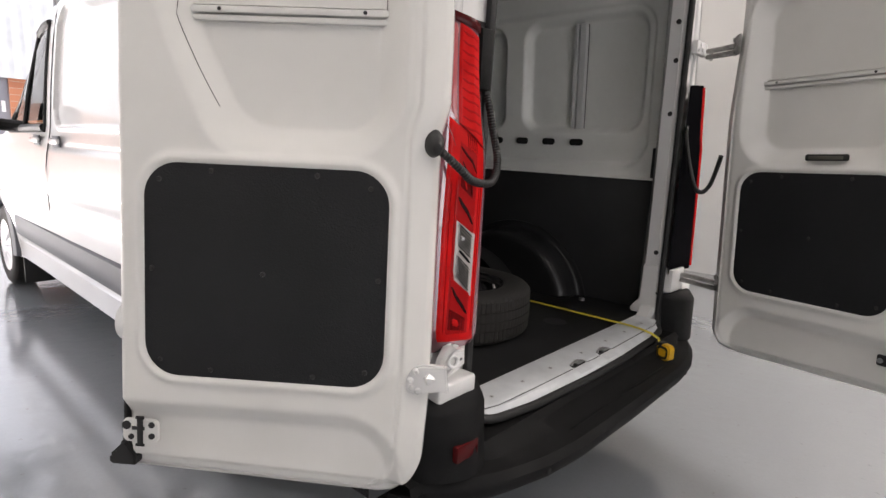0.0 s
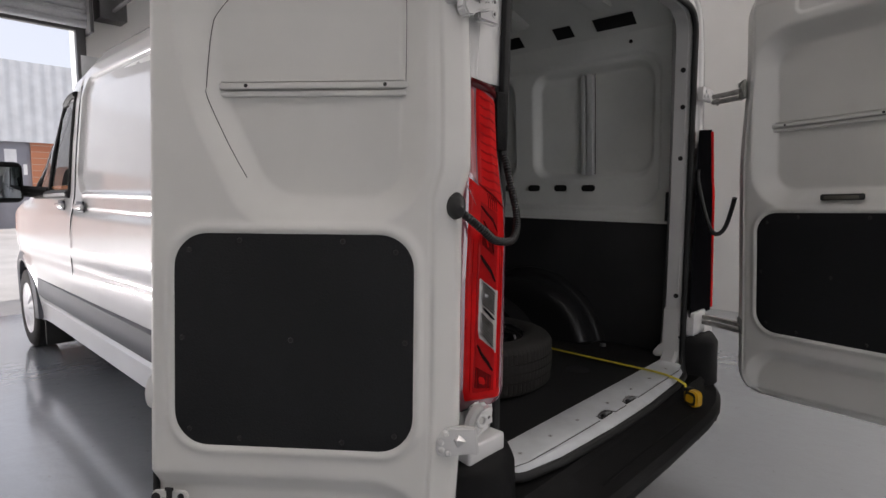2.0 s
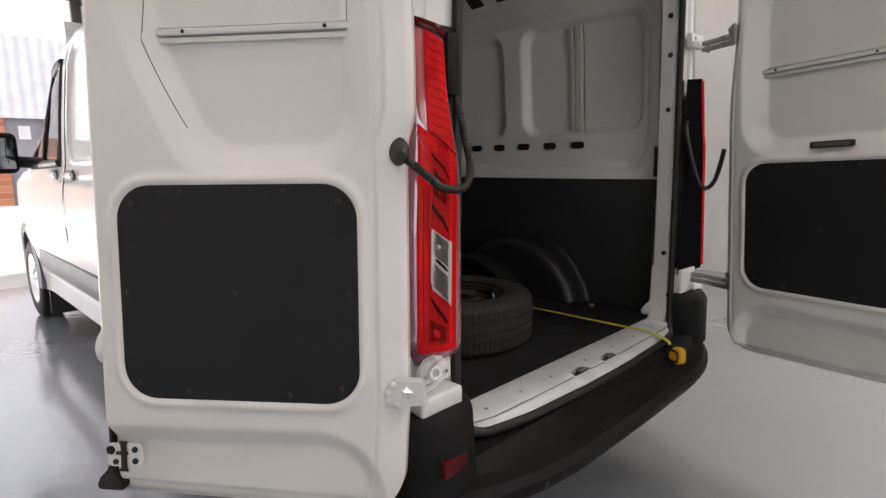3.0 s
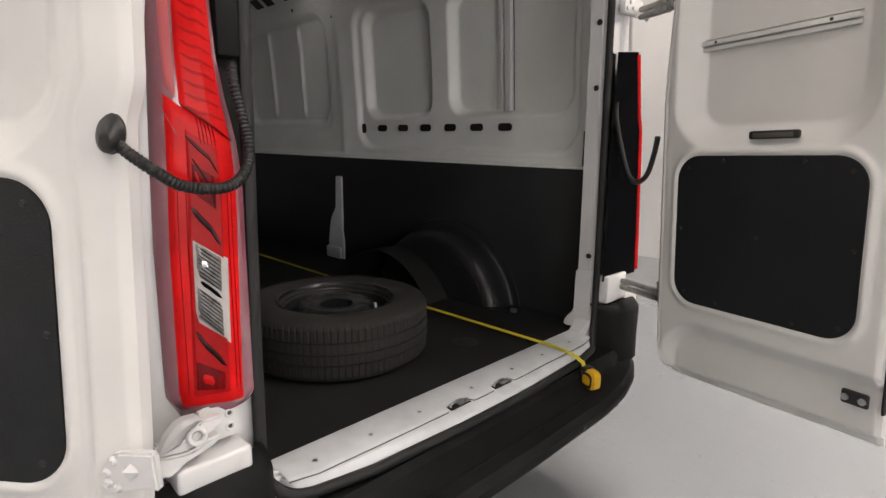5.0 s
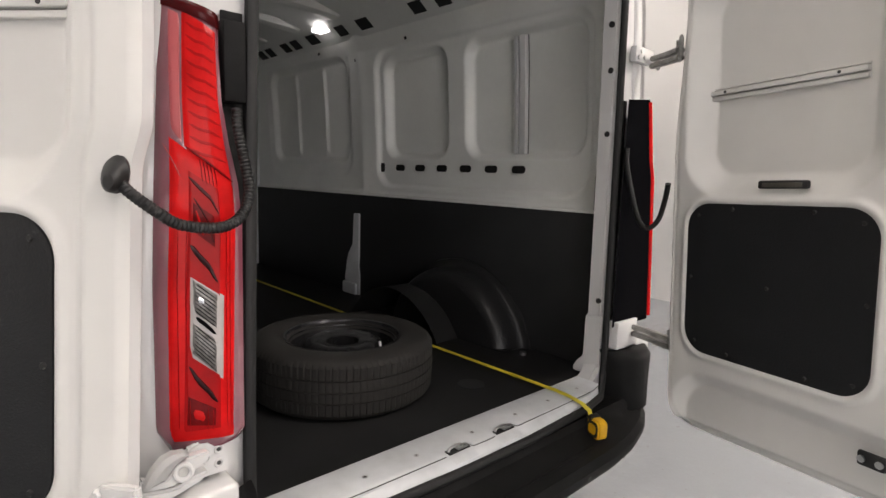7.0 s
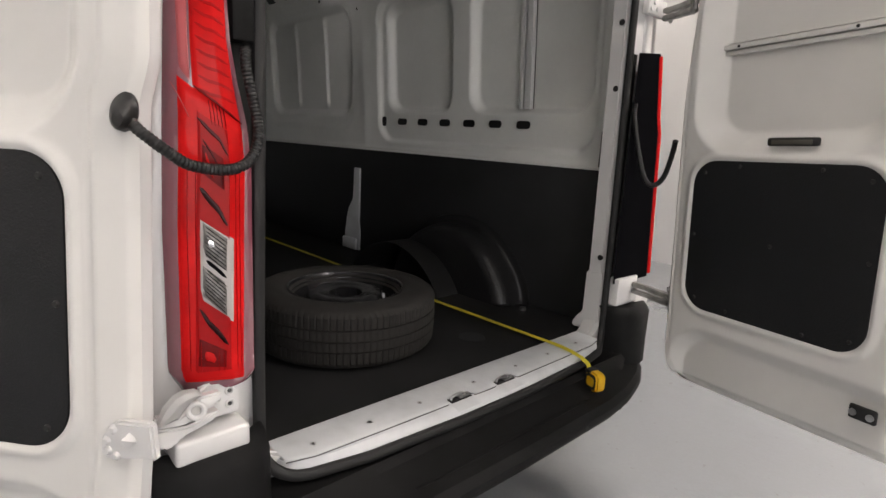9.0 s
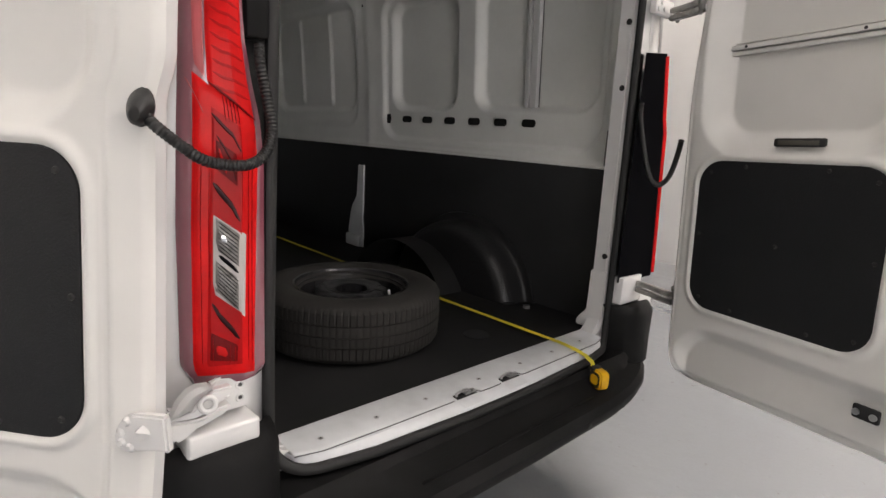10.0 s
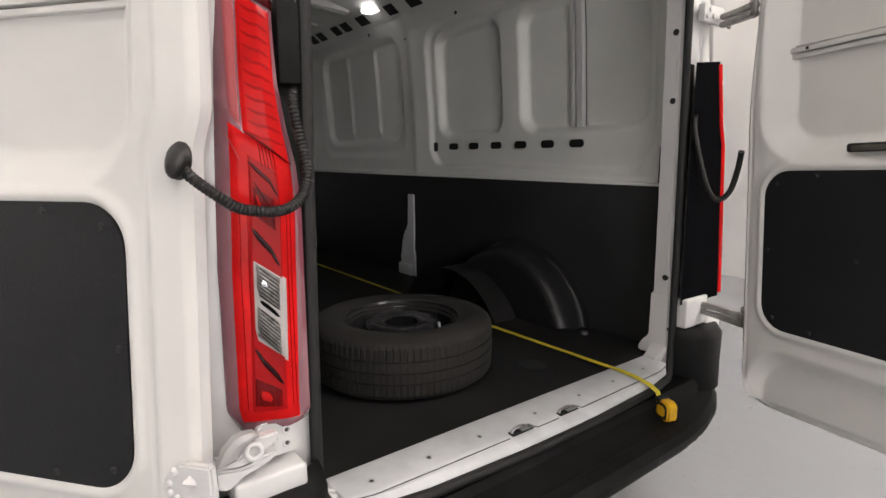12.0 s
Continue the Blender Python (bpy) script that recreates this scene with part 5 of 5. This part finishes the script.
def rear_door(side, m):
    """A hinged rear door with pressed inner skin. Local x runs from the hinge (negative for the left door), y away from the cargo side, z up from 1.4 m."""
    k = -1 if side == "left" else 1
    v0, v1 = (0.548 if side == "left" else 0.522), 2.325
    vs = np.r_[np.linspace(v0, v0 + 0.10, 14), np.linspace(v0 + 0.11, v1 - 0.16, 210), np.linspace(v1 - 0.155, v1, 60)]
    lo = np.zeros_like(vs)
    r = 0.14
    low = vs < v0 + 0.10
    lo[low] = 0.085 * (1 - np.sqrt(np.clip(1 - ((v0 + 0.10 - vs[low]) / 0.10) ** 2, 0, 1))) + 0.02 * (v0 + 0.10 - vs[low]) / 0.1
    if side == "left":
        # the edge steps out above the wide part of the tail lamp
        lo += 0.004 - 0.020 * ease(vs, 1.42, 1.52) + 0.010 * ease(vs, 1.6, 2.0) + 0.018 * np.clip((0.80 - vs) / 0.25, 0, 1)
    else:
        lo += 0.02 * ease(vs, 1.5, 2.1) - 0.015 * (1 - ease(vs, 1.5, 2.0))
    high = vs > v1 - r
    lo[high] += 0.11 * (1 - np.sqrt(np.clip(1 - ((vs[high] - v1 + r) / r) ** 2, 0, 1)))
    hi = np.full_like(vs, W)
    hi[vs > v1 - 0.03] -= 0.03 * (1 - np.sqrt(np.clip(1 - ((vs[vs > v1 - 0.03] - v1 + 0.03) / 0.03) ** 2, 0, 1)))
    s = np.r_[0, 0.004, 0.012, np.linspace(0.022, 0.978, 140), 0.988, 0.996, 1]
    U = lo[None, :] + s[:, None] * (hi - lo)[None, :]
    V = np.repeat(vs[None, :], len(s), 0)
    D = np.zeros_like(U)
    # flange step along hinge side, top and bottom
    edge = np.minimum(np.minimum(U - lo[None, :], v1 - V), V - v0)
    D += 0.022 * (1 - ease(np.minimum(v1 - V, V - v0), 0.028, 0.040))
    D += (0.024 if side == "left" else 0.066) * np.clip(1 - (U - lo[None, :]) / 0.062, 0, 1) + 0.004 * np.exp(-((U - lo[None, :] - 0.070) / 0.004) ** 2)
    D += 0.012 * (1 - ease(edge, 0.0, 0.010)) + 0.010 * (1 - ease(W - U, 0.0, 0.012))
    for e0, w0, h0 in ((0.058, 0.004, 0.003), (0.082, 0.006, 0.002)):
        D -= h0 * np.exp(-((v1 - V - e0) / w0) ** 2) * ease(U - lo[None, :], 0.03, 0.08)
    # upper recess with a slanted lower corner
    def press(u, v):
        cut = ((u - 0.668) * 0.902 + (1.62 - v) * 0.432)
        d = rrect(u, v, 0.086, 0.728, 1.362, 2.124, 0.16)
        if side == "left":
            h = np.clip(0.5 + 0.5 * (d - cut) / 0.08, 0, 1)
            d = cut + (d - cut) * h + 0.08 * h * (1 - h)
        return 0.064 * ramp(-d, 0.0, 0.078) + 0.006 * ease(-d, -0.006, 0.10)

    D += press(U, V)
    V = V - (0.040 - 0.026 * U / W) * ease(0.80 - V, 0, 0.25)
    # groove round the trim board, ledge below it
    dp = rrect(U, V, 0.103, 0.732, 0.798, 1.354, 0.095)
    D -= 0.010 * np.exp(-(dp / 0.012) ** 2) * (dp > -0.02)
    ledge = rrect(U, V, 0.055, 1.2, 0.20, 0.735, 0.17)
    D += 0.036 * ramp(-ledge, 0.0, 0.050)
    D += 0.008 * ramp(-rrect(U, V, 0.262, 0.585, 2.155, 2.245, 0.035), 0.0, 0.010)
    if side == "right":
        D -= 0.012 * ease(-rrect(U, V, 0.26, 0.64, 1.35, 1.44, 0.05), 0.0, 0.04) * 0.5
    me = grid_mesh("rear_door", k * U, D, V - 1.4)
    door = link_mesh("rear_door", me, DOOR_IN, van, "white rear door swung wide open, inner side showing" if side == "left" else "white rear door standing open, inner side showing", 60)
    door.matrix_world = m
    # outer shell: from the edge of the inner skin round the back
    edge_round = [(0, j) for j in range(len(vs))] + [(i, -1) for i in range(1, len(s) - 1, 3)] + [(-1, j) for j in range(len(vs) - 1, -1, -1)] + [(i, 0) for i in range(len(s) - 2, 0, -3)]
    rim = [(U[i, j], V[i, j]) for i, j in edge_round]
    depth = 0.058 if side == "left" else 0.074
    edge_d = [min(depth - 0.001, float(D[i, j])) for i, j in edge_round]
    cu, cv = W / 2, 1.43
    loops = [[(k * (cu + (u - cu) * f), y, cv + (v - cv) * f2 - 1.4) for u, v in rim] for y, f, f2 in ((depth, 1, 1), (depth + 0.004, 1.002, 1.001), (depth + 0.008, 1.0, 1.0), (depth + 0.016, 0.96, 0.99), (0.10, 0.86, 0.95), (0.10, 0.1, 0.1))]
    loops.insert(0, [(k * u, d, v - 1.4) for (u, v), d in zip(rim, edge_d)])
    part("outer_skin", loft(loops), WHITE, door)
    # trim board with fixings
    shape = round_outline(0.115, 0.72, 0.81, 1.342, 0.085, 8)
    bm = prism([(k * u, v - 1.4) for u, v in shape], Matrix(((1, 0, 0, 0), (0, 0, -1, 0.001), (0, 1, 0, 0), (0, 0, 0, 1))), 0.007, 0.002)
    board = part("trim_board", bm, LINING, door, "black textured trim board")
    for u, v in ((0.16, 1.30), (0.29, 1.325), (0.55, 1.325), (0.68, 1.30), (0.135, 1.08), (0.70, 1.08), (0.16, 0.85), (0.29, 0.83), (0.55, 0.83), (0.68, 0.85), (0.42, 1.08)):
        part("board_clip", cyl((k * u, -0.005, v - 1.4), (k * u, -0.0100, v - 1.4), 0.0075, 12, 0.005), RUBBER, board)
    # rail across the recess
    bm = bmesh.new()
    for z0, z1, y0 in ((-0.022, -0.008, 0.056), (-0.004, 0.012, 0.050), (0.016, 0.020, 0.060)):
        add_box(bm, (min(k * 0.143, k * 0.632), y0, 1.715 + z0 - 1.4), (max(k * 0.143, k * 0.632), 0.072, 1.715 + z1 - 1.4), 0.003)
    rail = part("cross_rail", bm, DOOR_IN, door)
    # black dots drawn for the shade in the rail's holes
    for u in (0.20, 0.56):
        part("rail_hole_shade", cyl((k * u, 0.0505, 0.319), (k * u, 0.0485, 0.319), 0.005, 10), RUBBER, rail)
    # hairline joint round the pressed panel
    joint = [(0.136, 1.72), (0.136, 1.92), (0.150, 1.985), (0.20, 2.022), (0.35, 2.026), (0.49, 2.022), (0.54, 2.000), (0.625, 1.915), (0.644, 1.86), (0.645, 1.72), (0.640, 1.68), (0.585, 1.56), (0.540, 1.478)]
    if side == "left":
        part("panel_joint", tube([(k * u, float(press(u, v)) - 0.0004, v - 1.4) for u, v in [(u0 + 0.012, v0 + 0.006) for u0, v0 in joint]], 0.0010, 6, samples=4), RUBBER, door)
    # latches at the free edge
    for u, v in ((0.70, 2.232), (0.735, 0.655)):
        if side == "left":
            plate = part("latch", prism([(-u + a, v - 1.4 + b) for a, b in round_outline(-0.048, 0.048, -0.030, 0.032, 0.014, 5)], Matrix(((1, 0, 0, 0), (0, 0, -1, 0.004), (0, 1, 0, 0), (0, 0, 0, 1))), 0.007, 0.002), DOOR_IN, door, "white latch plate with black bolt")
            bolt = bmesh.new()
            for a0, a1, b0, b1, y0 in ((-0.006, 0.008, -0.038, 0.040, -0.010), (-0.011, 0.012, 0.032, 0.041, -0.008), (-0.022, 0.012, 0.003, 0.013, -0.007), (-0.012, 0.012, -0.040, -0.032, -0.008)):
                add_box(bolt, (-u + a0, y0, v - 1.4 + b0), (-u + a1, -0.0035, v - 1.4 + b1), 0.002)
            part("latch_bolt", bolt, RUBBER, plate)
            for a0, b0, r0 in ((-0.036, 0.014, 0.0115), (-0.024, -0.016, 0.0075), (0.030, 0.018, 0.008), (0.030, -0.012, 0.008)):
                part("latch_screw", cyl((-u + a0, -0.003, v - 1.4 + b0), (-u + a0, -0.006, v - 1.4 + b0), r0, 12), RUBBER, plate)
        else:
            plate = part("latch", box((u - 0.036, -0.004, v - 1.422), (u + 0.036, 0.012, v - 1.378), 0.008), RUBBER, door, "black latch plate with steel bolts")
            for a0 in (-0.022, 0.022):
                part("latch_screw", cyl((u + a0, -0.003, v - 1.4), (u + a0, -0.009, v - 1.4), 0.010, 12), STEEL, plate)
    # rubber along the free edge
    part("edge_rubber", box((min(k * W, k * (W + 0.009)), 0.026, -0.78), (max(k * W, k * (W + 0.009)), 0.06, 0.86), 0.003), RUBBER, door)
    if side == "left":
        corner = bmesh.new()
        for a0, a1, b0, b1 in ((-0.050, 0.020, 0.850, 0.925), (-0.058, -0.010, 0.872, 0.905), (-0.052, -0.020, 0.915, 0.936), (-0.020, 0.090, 0.905, 0.950)):
            add_box(corner, (-W + a0, 0.03 + 0.3 * abs(b0 - 0.85), b0), (-W + a1, 0.086 - 0.2 * abs(b0 - 0.85), b1), 0.006)
        part("corner_rubber", corner, RUBBER, door, "black rubber corner block")
        lower = prism([(-W - 0.055, -0.86), (-W + 0.02, -0.86), (-W + 0.02, -0.83), (-W - 0.005, -0.80), (-W - 0.005, -0.68), (-W - 0.02, -0.80), (-W - 0.055, -0.835)], Matrix(((1, 0, 0, 0), (0, 0, 1, 0.03), (0, 1, 0, 0), (0, 0, 0, 1))), 0.04, 0.006)
        part("corner_rubber", lower, RUBBER, door, "black rubber corner")
        part("edge_bump", cyl((-W - 0.012, 0.05, -0.47), (-W + 0.01, 0.05, -0.47), 0.05, 20), WHITE, door)
        part("edge_buffer", cyl((-W - 0.03, 0.04, -0.475), (-W - 0.012, 0.04, -0.475), 0.013, 14), RUBBER, door)
        bell = [[(-0.022 + 0.4 * h + r * math.cos(a), 0.024 - h, 0.018 + 1.25 * r * math.sin(a) - 0.45 * h) for a in np.linspace(0, 2 * math.pi, 22, endpoint=False)] for h, r in ((-0.008, 0.024), (0.0, 0.027), (0.006, 0.027), (0.010, 0.024), (0.020, 0.021), (0.030, 0.017), (0.038, 0.010))]
        part("cable_grommet", loft(bell, True, True), HOSE, door, "black rubber cable grommet")
    else:
        pull = part("pull_handle", box((0.372, -0.008, -0.008), (0.528, 0.010, 0.018), 0.007), RUBBER, door, "black recessed pull handle")
        part("handle_pocket", box((0.388, -0.0095, -0.003), (0.512, -0.0075, 0.011), 0.001), POCKET, pull)
        part("edge_latch_cover", box((W - 0.01, -0.004, -0.16), (W + 0.012, 0.03, -0.05), 0.006), RUBBER, door)
    return door


def frame_of(o, x, y, z):
    return Matrix(((x[0], y[0], z[0], o[0]), (x[1], y[1], z[1], o[1]), (x[2], y[2], z[2], o[2]), (0, 0, 0, 1)))


zl = Vector((-0.047, 0.0584, 1)).normalized()
xl = Vector((0.779, 0.627, 0)).normalized()
left_m = frame_of((0.100, -1.025, 1.4), xl, zl.cross(xl).normalized(), zl)
EYE0 = Vector((1.0, -2.0, 1.43))
left_m = Matrix.Translation(EYE0) @ Matrix.Scale(1.009, 4) @ Matrix.Translation(-EYE0) @ left_m
rear_door("left", left_m)
right_m = pose(0.19, 0.776, 1.415, 2.087, -1.904, -17.146)
rear_door("right", right_m)


# ---- hinges
def torus(c, axis, R, r, n=20, k=8):
    q = Vector(axis).to_track_quat("Z", "Y").to_matrix()
    loops = [[Vector(c) + q @ Vector(((R + r * math.cos(b)) * math.cos(a), (R + r * math.cos(b)) * math.sin(a), r * math.sin(b))) for b in np.linspace(0, 2 * math.pi, k, endpoint=False)] for a in np.linspace(0, 2 * math.pi, n + 1)]
    return loft(loops)


def hinge(side, z, m, step):
    """Plate on the pillar, gooseneck arm, eye and leaf on the door edge."""
    sign = -1 if side == "left" else 1
    metal = HINGE_GREY
    y0 = sign * 0.86
    leaf = part("hinge", box((0.0, y0 - 0.07, z - 0.005), (0.026, y0 + 0.07, z + 0.055), 0.004), WHITE, van, "white painted door hinge")
    for by, bz in ((0.03 * -sign, 0.038), (0.05 * -sign, 0.012), (0.005 * -sign, 0.016)):
        part("hinge_bolt", cyl((0.026, y0 + by, z + bz), (0.032, y0 + by, z + bz), 0.009, 12), WHITE, leaf)
    k = -1 if side == "left" else 1
    end = m @ Vector((k * 0.012, 0.035, z - 1.4))
    start = Vector((0.03, sign * 0.885, z))
    out = Vector((end.y - start.y, -(end.x - start.x), 0)).normalized()
    if out.x < 0:
        out = -out
    # gooseneck: a bent bar seen from above, as high as two fingers
    flex = 1.0 if side == "left" else 0.15
    for off, z0, z1, bulge in ((0.0, z + 0.006, z + 0.026, 0.045 * flex), (0.006, z - 0.022, z - 0.002, 0.030 * flex)):
        inner, outer = [], []
        for s in np.linspace(0, 1, 9):
            c = start.lerp(end, s) + out * (bulge * math.sin(math.pi * s) + 0.012)
            wide = 0.011 + 0.006 * s
            outer.append((c.x + out.x * wide, c.y + out.y * wide))
            inner.append((c.x - out.x * wide, c.y - out.y * wide))
        part("hinge_arm", prism(outer + inner[::-1], Matrix.Translation((0, 0, z0)), z1 - z0, 0.004), metal, leaf)
    eye = start + out * 0.035 + Vector((0, sign * 0.012, 0))
    part("hinge_eye", torus(eye, (1, sign * 0.4, 0.1), 0.017, 0.0075), metal, leaf)
    part("hinge_pin", cyl(eye + Vector((-0.012, 0, 0)), eye + Vector((0.004, 0, 0)), 0.013, 14), STEEL, leaf)
    x0, x1 = (-0.052, 0.004) if k < 0 else (-0.004, 0.052)
    tilt = Matrix.Translation((k * 0.02, 0.038, z - 1.4)) @ pose(0, 0, 0, 0, 0, -45 * k)
    dl = part("door_leaf", box((-0.045, -0.010, -0.042), (0.045, 0.006, 0.042), 0.012, 3, m @ tilt), metal, leaf)
    part("leaf_boss", cyl(m @ tilt @ Vector((0.005 * k, -0.009, 0.0)), m @ tilt @ Vector((0.005 * k, -0.020, 0.004)), 0.016, 4, 0.004), metal, dl)
    for lz in (-0.026, 0.026):
        part("leaf_bolt", cyl(m @ tilt @ Vector((-0.022 * k, -0.009, lz)), m @ tilt @ Vector((-0.022 * k, -0.016, lz)), 0.010, 10), metal, dl)


def plate_x(outline, x, depth, bevel, dz):
    """A plate standing across the van, outline in (y, z)."""
    return prism([(y, z + dz) for y, z in outline], Matrix(((0, 0, 1, x), (1, 0, 0, 0), (0, 1, 0, 0), (0, 0, 0, 1))), depth, bevel)


def left_hinge(dz):
    """White gooseneck hinge: bolted pillar plate, two arms with an eye, shell cover and door leaf with a boss."""
    plate = part("hinge", plate_x([(-0.905, 0.86), (-0.885, 0.872), (-0.822, 0.868), (-0.818, 0.79), (-0.90, 0.79)], 0.018, 0.024, 0.005, dz), WHITE, van, "white painted door hinge")
    for y, z in ((-0.868, 0.833), (-0.841, 0.845), (-0.841, 0.815)):
        part("hinge_bolt", torus((0.0425, y, z + dz), (1, 0, 0), 0.008, 0.0028, 14, 6), WHITE, plate)
        # dark dot in place of the shade inside the bolt ring
        part("bolt_recess_shade", cyl((0.040, y, z + dz), (0.0435, y, z + dz), 0.0045, 10), STEEL_DARK, plate)
    part("hinge_arm", plate_x([(-1.0, 0.850), (-0.956, 0.836), (-0.945, 0.842), (-0.915, 0.868), (-0.873, 0.868), (-0.873, 0.852), (-0.898, 0.838), (-0.925, 0.822), (-0.951, 0.817), (-1.0, 0.826)], 0.062, 0.022, 0.004, dz), WHITE, plate)
    part("hinge_arm", plate_x([(-1.0, 0.822), (-0.950, 0.812), (-0.930, 0.812), (-0.905, 0.822), (-0.873, 0.826), (-0.885, 0.808), (-0.925, 0.796), (-0.95, 0.790), (-0.965, 0.776), (-0.985, 0.773), (-1.0, 0.79)], 0.050, 0.030, 0.005, dz), WHITE, plate)
    part("hinge_eye", torus((0.086, -0.925, 0.843 + dz), (1, -0.25, 0.2), 0.0145, 0.0055), WHITE, plate)
    part("hinge_pin", cyl((0.060, -0.925, 0.843 + dz), (0.0855, -0.925, 0.843 + dz), 0.009, 12), STEEL_PALE, plate)
    # curved shell over the arms
    top = [(-0.998, 0.838), (-0.985, 0.868), (-0.964, 0.886), (-0.945, 0.890), (-0.923, 0.886), (-0.912, 0.874)]
    low = [(-0.994, 0.838), (-0.958, 0.838), (-0.952, 0.846), (-0.944, 0.853), (-0.928, 0.866), (-0.914, 0.872)]
    loops = []
    for s, bow in ((0, 0.0), (0.12, 0.012), (0.4, 0.018), (0.75, 0.016), (1, 0.008)):
        loops.append([(0.084 + bow - 0.012 * i / 5, a[0] + (b[0] - a[0]) * s, a[1] + (b[1] - a[1]) * s + dz) for i, (a, b) in enumerate(zip(top, low))])
    shell = loft(loops, False)
    bmesh.ops.solidify(shell, geom=shell.faces[:], thickness=0.004)
    part("hinge_cover", shell, WHITE, plate)
    # leaf on the door edge
    out = [(0.040, 0.878), (-0.026, 0.876), (-0.044, 0.866), (-0.062, 0.835), (-0.060, 0.812), (-0.046, 0.800), (0.03, 0.812), (0.048, 0.808)]
    bm = prism([(x, z + dz - 1.4) for x, z in out], left_m @ Matrix(((1, 0, 0, 0), (0, 0, -1, 0.018), (0, 1, 0, 0), (0, 0, 0, 1))), 0.020, 0.005)
    leaf = part("door_leaf", bm, WHITE, plate)
    part("leaf_boss", cyl(left_m @ Vector((-0.002, -0.001, 0.845 + dz - 1.4)), left_m @ Vector((-0.006, -0.016, 0.850 + dz - 1.4)), 0.018, 4, 0.002), WHITE, leaf, "", 20)
    for x, z in ((-0.034, 0.860), (-0.046, 0.838), (-0.044, 0.820), (-0.028, 0.812)):
        part("leaf_bump", cyl(left_m @ Vector((x, 0.0, z + dz - 1.4)), left_m @ Vector((x, -0.007, z + dz - 1.4)), 0.010, 12, 0.005), WHITE, leaf)


for dz in (0.0, 1.095):
    left_hinge(dz)
for z in (0.805, 1.90):
    hinge("right", z, right_m, z < 1)
# white ledge under the lower hinges
part("hinge_ledge", box((-0.01, 0.772, 0.740), (0.046, 0.93, 0.855), 0.005, 3), WHITE, van)
part("hinge_ledge", box((-0.01, 0.931, 0.690), (0.046, 1.05, 0.775), 0.008, 3), WHITE, van)
part("hinge_ledge", box((-0.01, -0.965, 0.722), (0.080, -0.812, 0.776), 0.009, 3), WHITE, van)

# ---- cable hoses between the doors and the pillars
hose = [(0.060, -1.010, 1.409), (0.096, -1.004, 1.388), (0.118, -0.965, 1.352), (0.120, -0.924, 1.327), (0.115, -0.852, 1.320), (0.10, -0.806, 1.342), (0.085, -0.785, 1.389), (0.07, -0.790, 1.457), (0.06, -0.796, 1.511), (0.045, -0.790, 1.545)]
part("cable_hose", tube(hose, 0.0110, 12, 0.0075), HOSE, van, "black corrugated cable hose")
hose = [(0.03, 0.764, 1.56), (0.032, 0.766, 1.50), (0.06, 0.776, 1.375), (0.09, 0.79, 1.277), (0.115, 0.82, 1.25), (0.14, 0.847, 1.283), (0.165, 0.838, 1.362), (0.185, 0.812, 1.425)]
part("cable_hose", tube(hose, 0.0110, 12, 0.0075), HOSE, van, "black corrugated cable hose")

# ---------------------------------------------------------------- loose things in the van
spare = empty("spare_wheel", "spare wheel with black steel rim lying flat on the cargo mat", "spare wheel", "", pose(-0.62, -0.115, 0.598 + 0.112))
wheel("tyre", spare, Matrix.Identity(4), 0.352, 0.222, False, 96)

tape = empty("tape_measure", "yellow and black tape measure hanging over the rear sill", "tape measure")
tm = pose(0.160, 0.466, 0.541, 0, 0, -20)
shape = round_outline(-0.036, 0.036, -0.036, 0.036, 0.022, 6)
bm = prism(shape, tm @ Matrix(((1, 0, 0, 0), (0, 0, 1, -0.021), (0, 1, 0, 0), (0, 0, 0, 1))), 0.042, 0.006)
case = part("case", bm, YELLOW, tape, "yellow plastic case")
for s in (-0.0225, 0.0205):
    part("grip_band", prism([(x * 0.80, y * 0.80) for x, y in shape], tm @ Matrix(((1, 0, 0, 0), (0, 0, 1, s), (0, 1, 0, 0), (0, 0, 0, 1))), 0.002), RUBBER, case)
    part("label_plate", prism([(x * 0.55, y * 0.5) for x, y in shape], tm @ Matrix(((1, 0, 0, 0), (0, 0, 1, s + (-0.0012 if s < 0 else 0.0012)), (0, 1, 0, 0), (0, 0, 0, 1))), 0.002), YELLOW, case)
part("corner_bumper", box((-0.038, -0.022, 0.022), (-0.008, 0.022, 0.040), 0.005, 2, tm), RUBBER, case)
blade = [(-3.5, 0.510, 0.603), (-2.0, 0.506, 0.603), (-0.78, 0.502, 0.603), (-0.12, 0.494, 0.610), (-0.05, 0.491, 0.6125), (0.03, 0.482, 0.612), (0.085, 0.474, 0.606), (0.122, 0.470, 0.592), (0.132, 0.468, 0.57), (0.134, 0.467, 0.556)]
loops = []
for x, y, z in blade:
    loops.append([(x, y - 0.0125, z), (x, y - 0.006, z - 0.0012), (x, y + 0.006, z - 0.0012), (x, y + 0.0125, z)])
bm = loft(loops, False)
got = bmesh.ops.extrude_face_region(bm, geom=bm.faces[:])
bmesh.ops.translate(bm, vec=(0.0, 0, 0.0008), verts=[g for g in got["geom"] if isinstance(g, bmesh.types.BMVert)])
part("blade", bm, BLADE, tape, "long yellow steel blade")
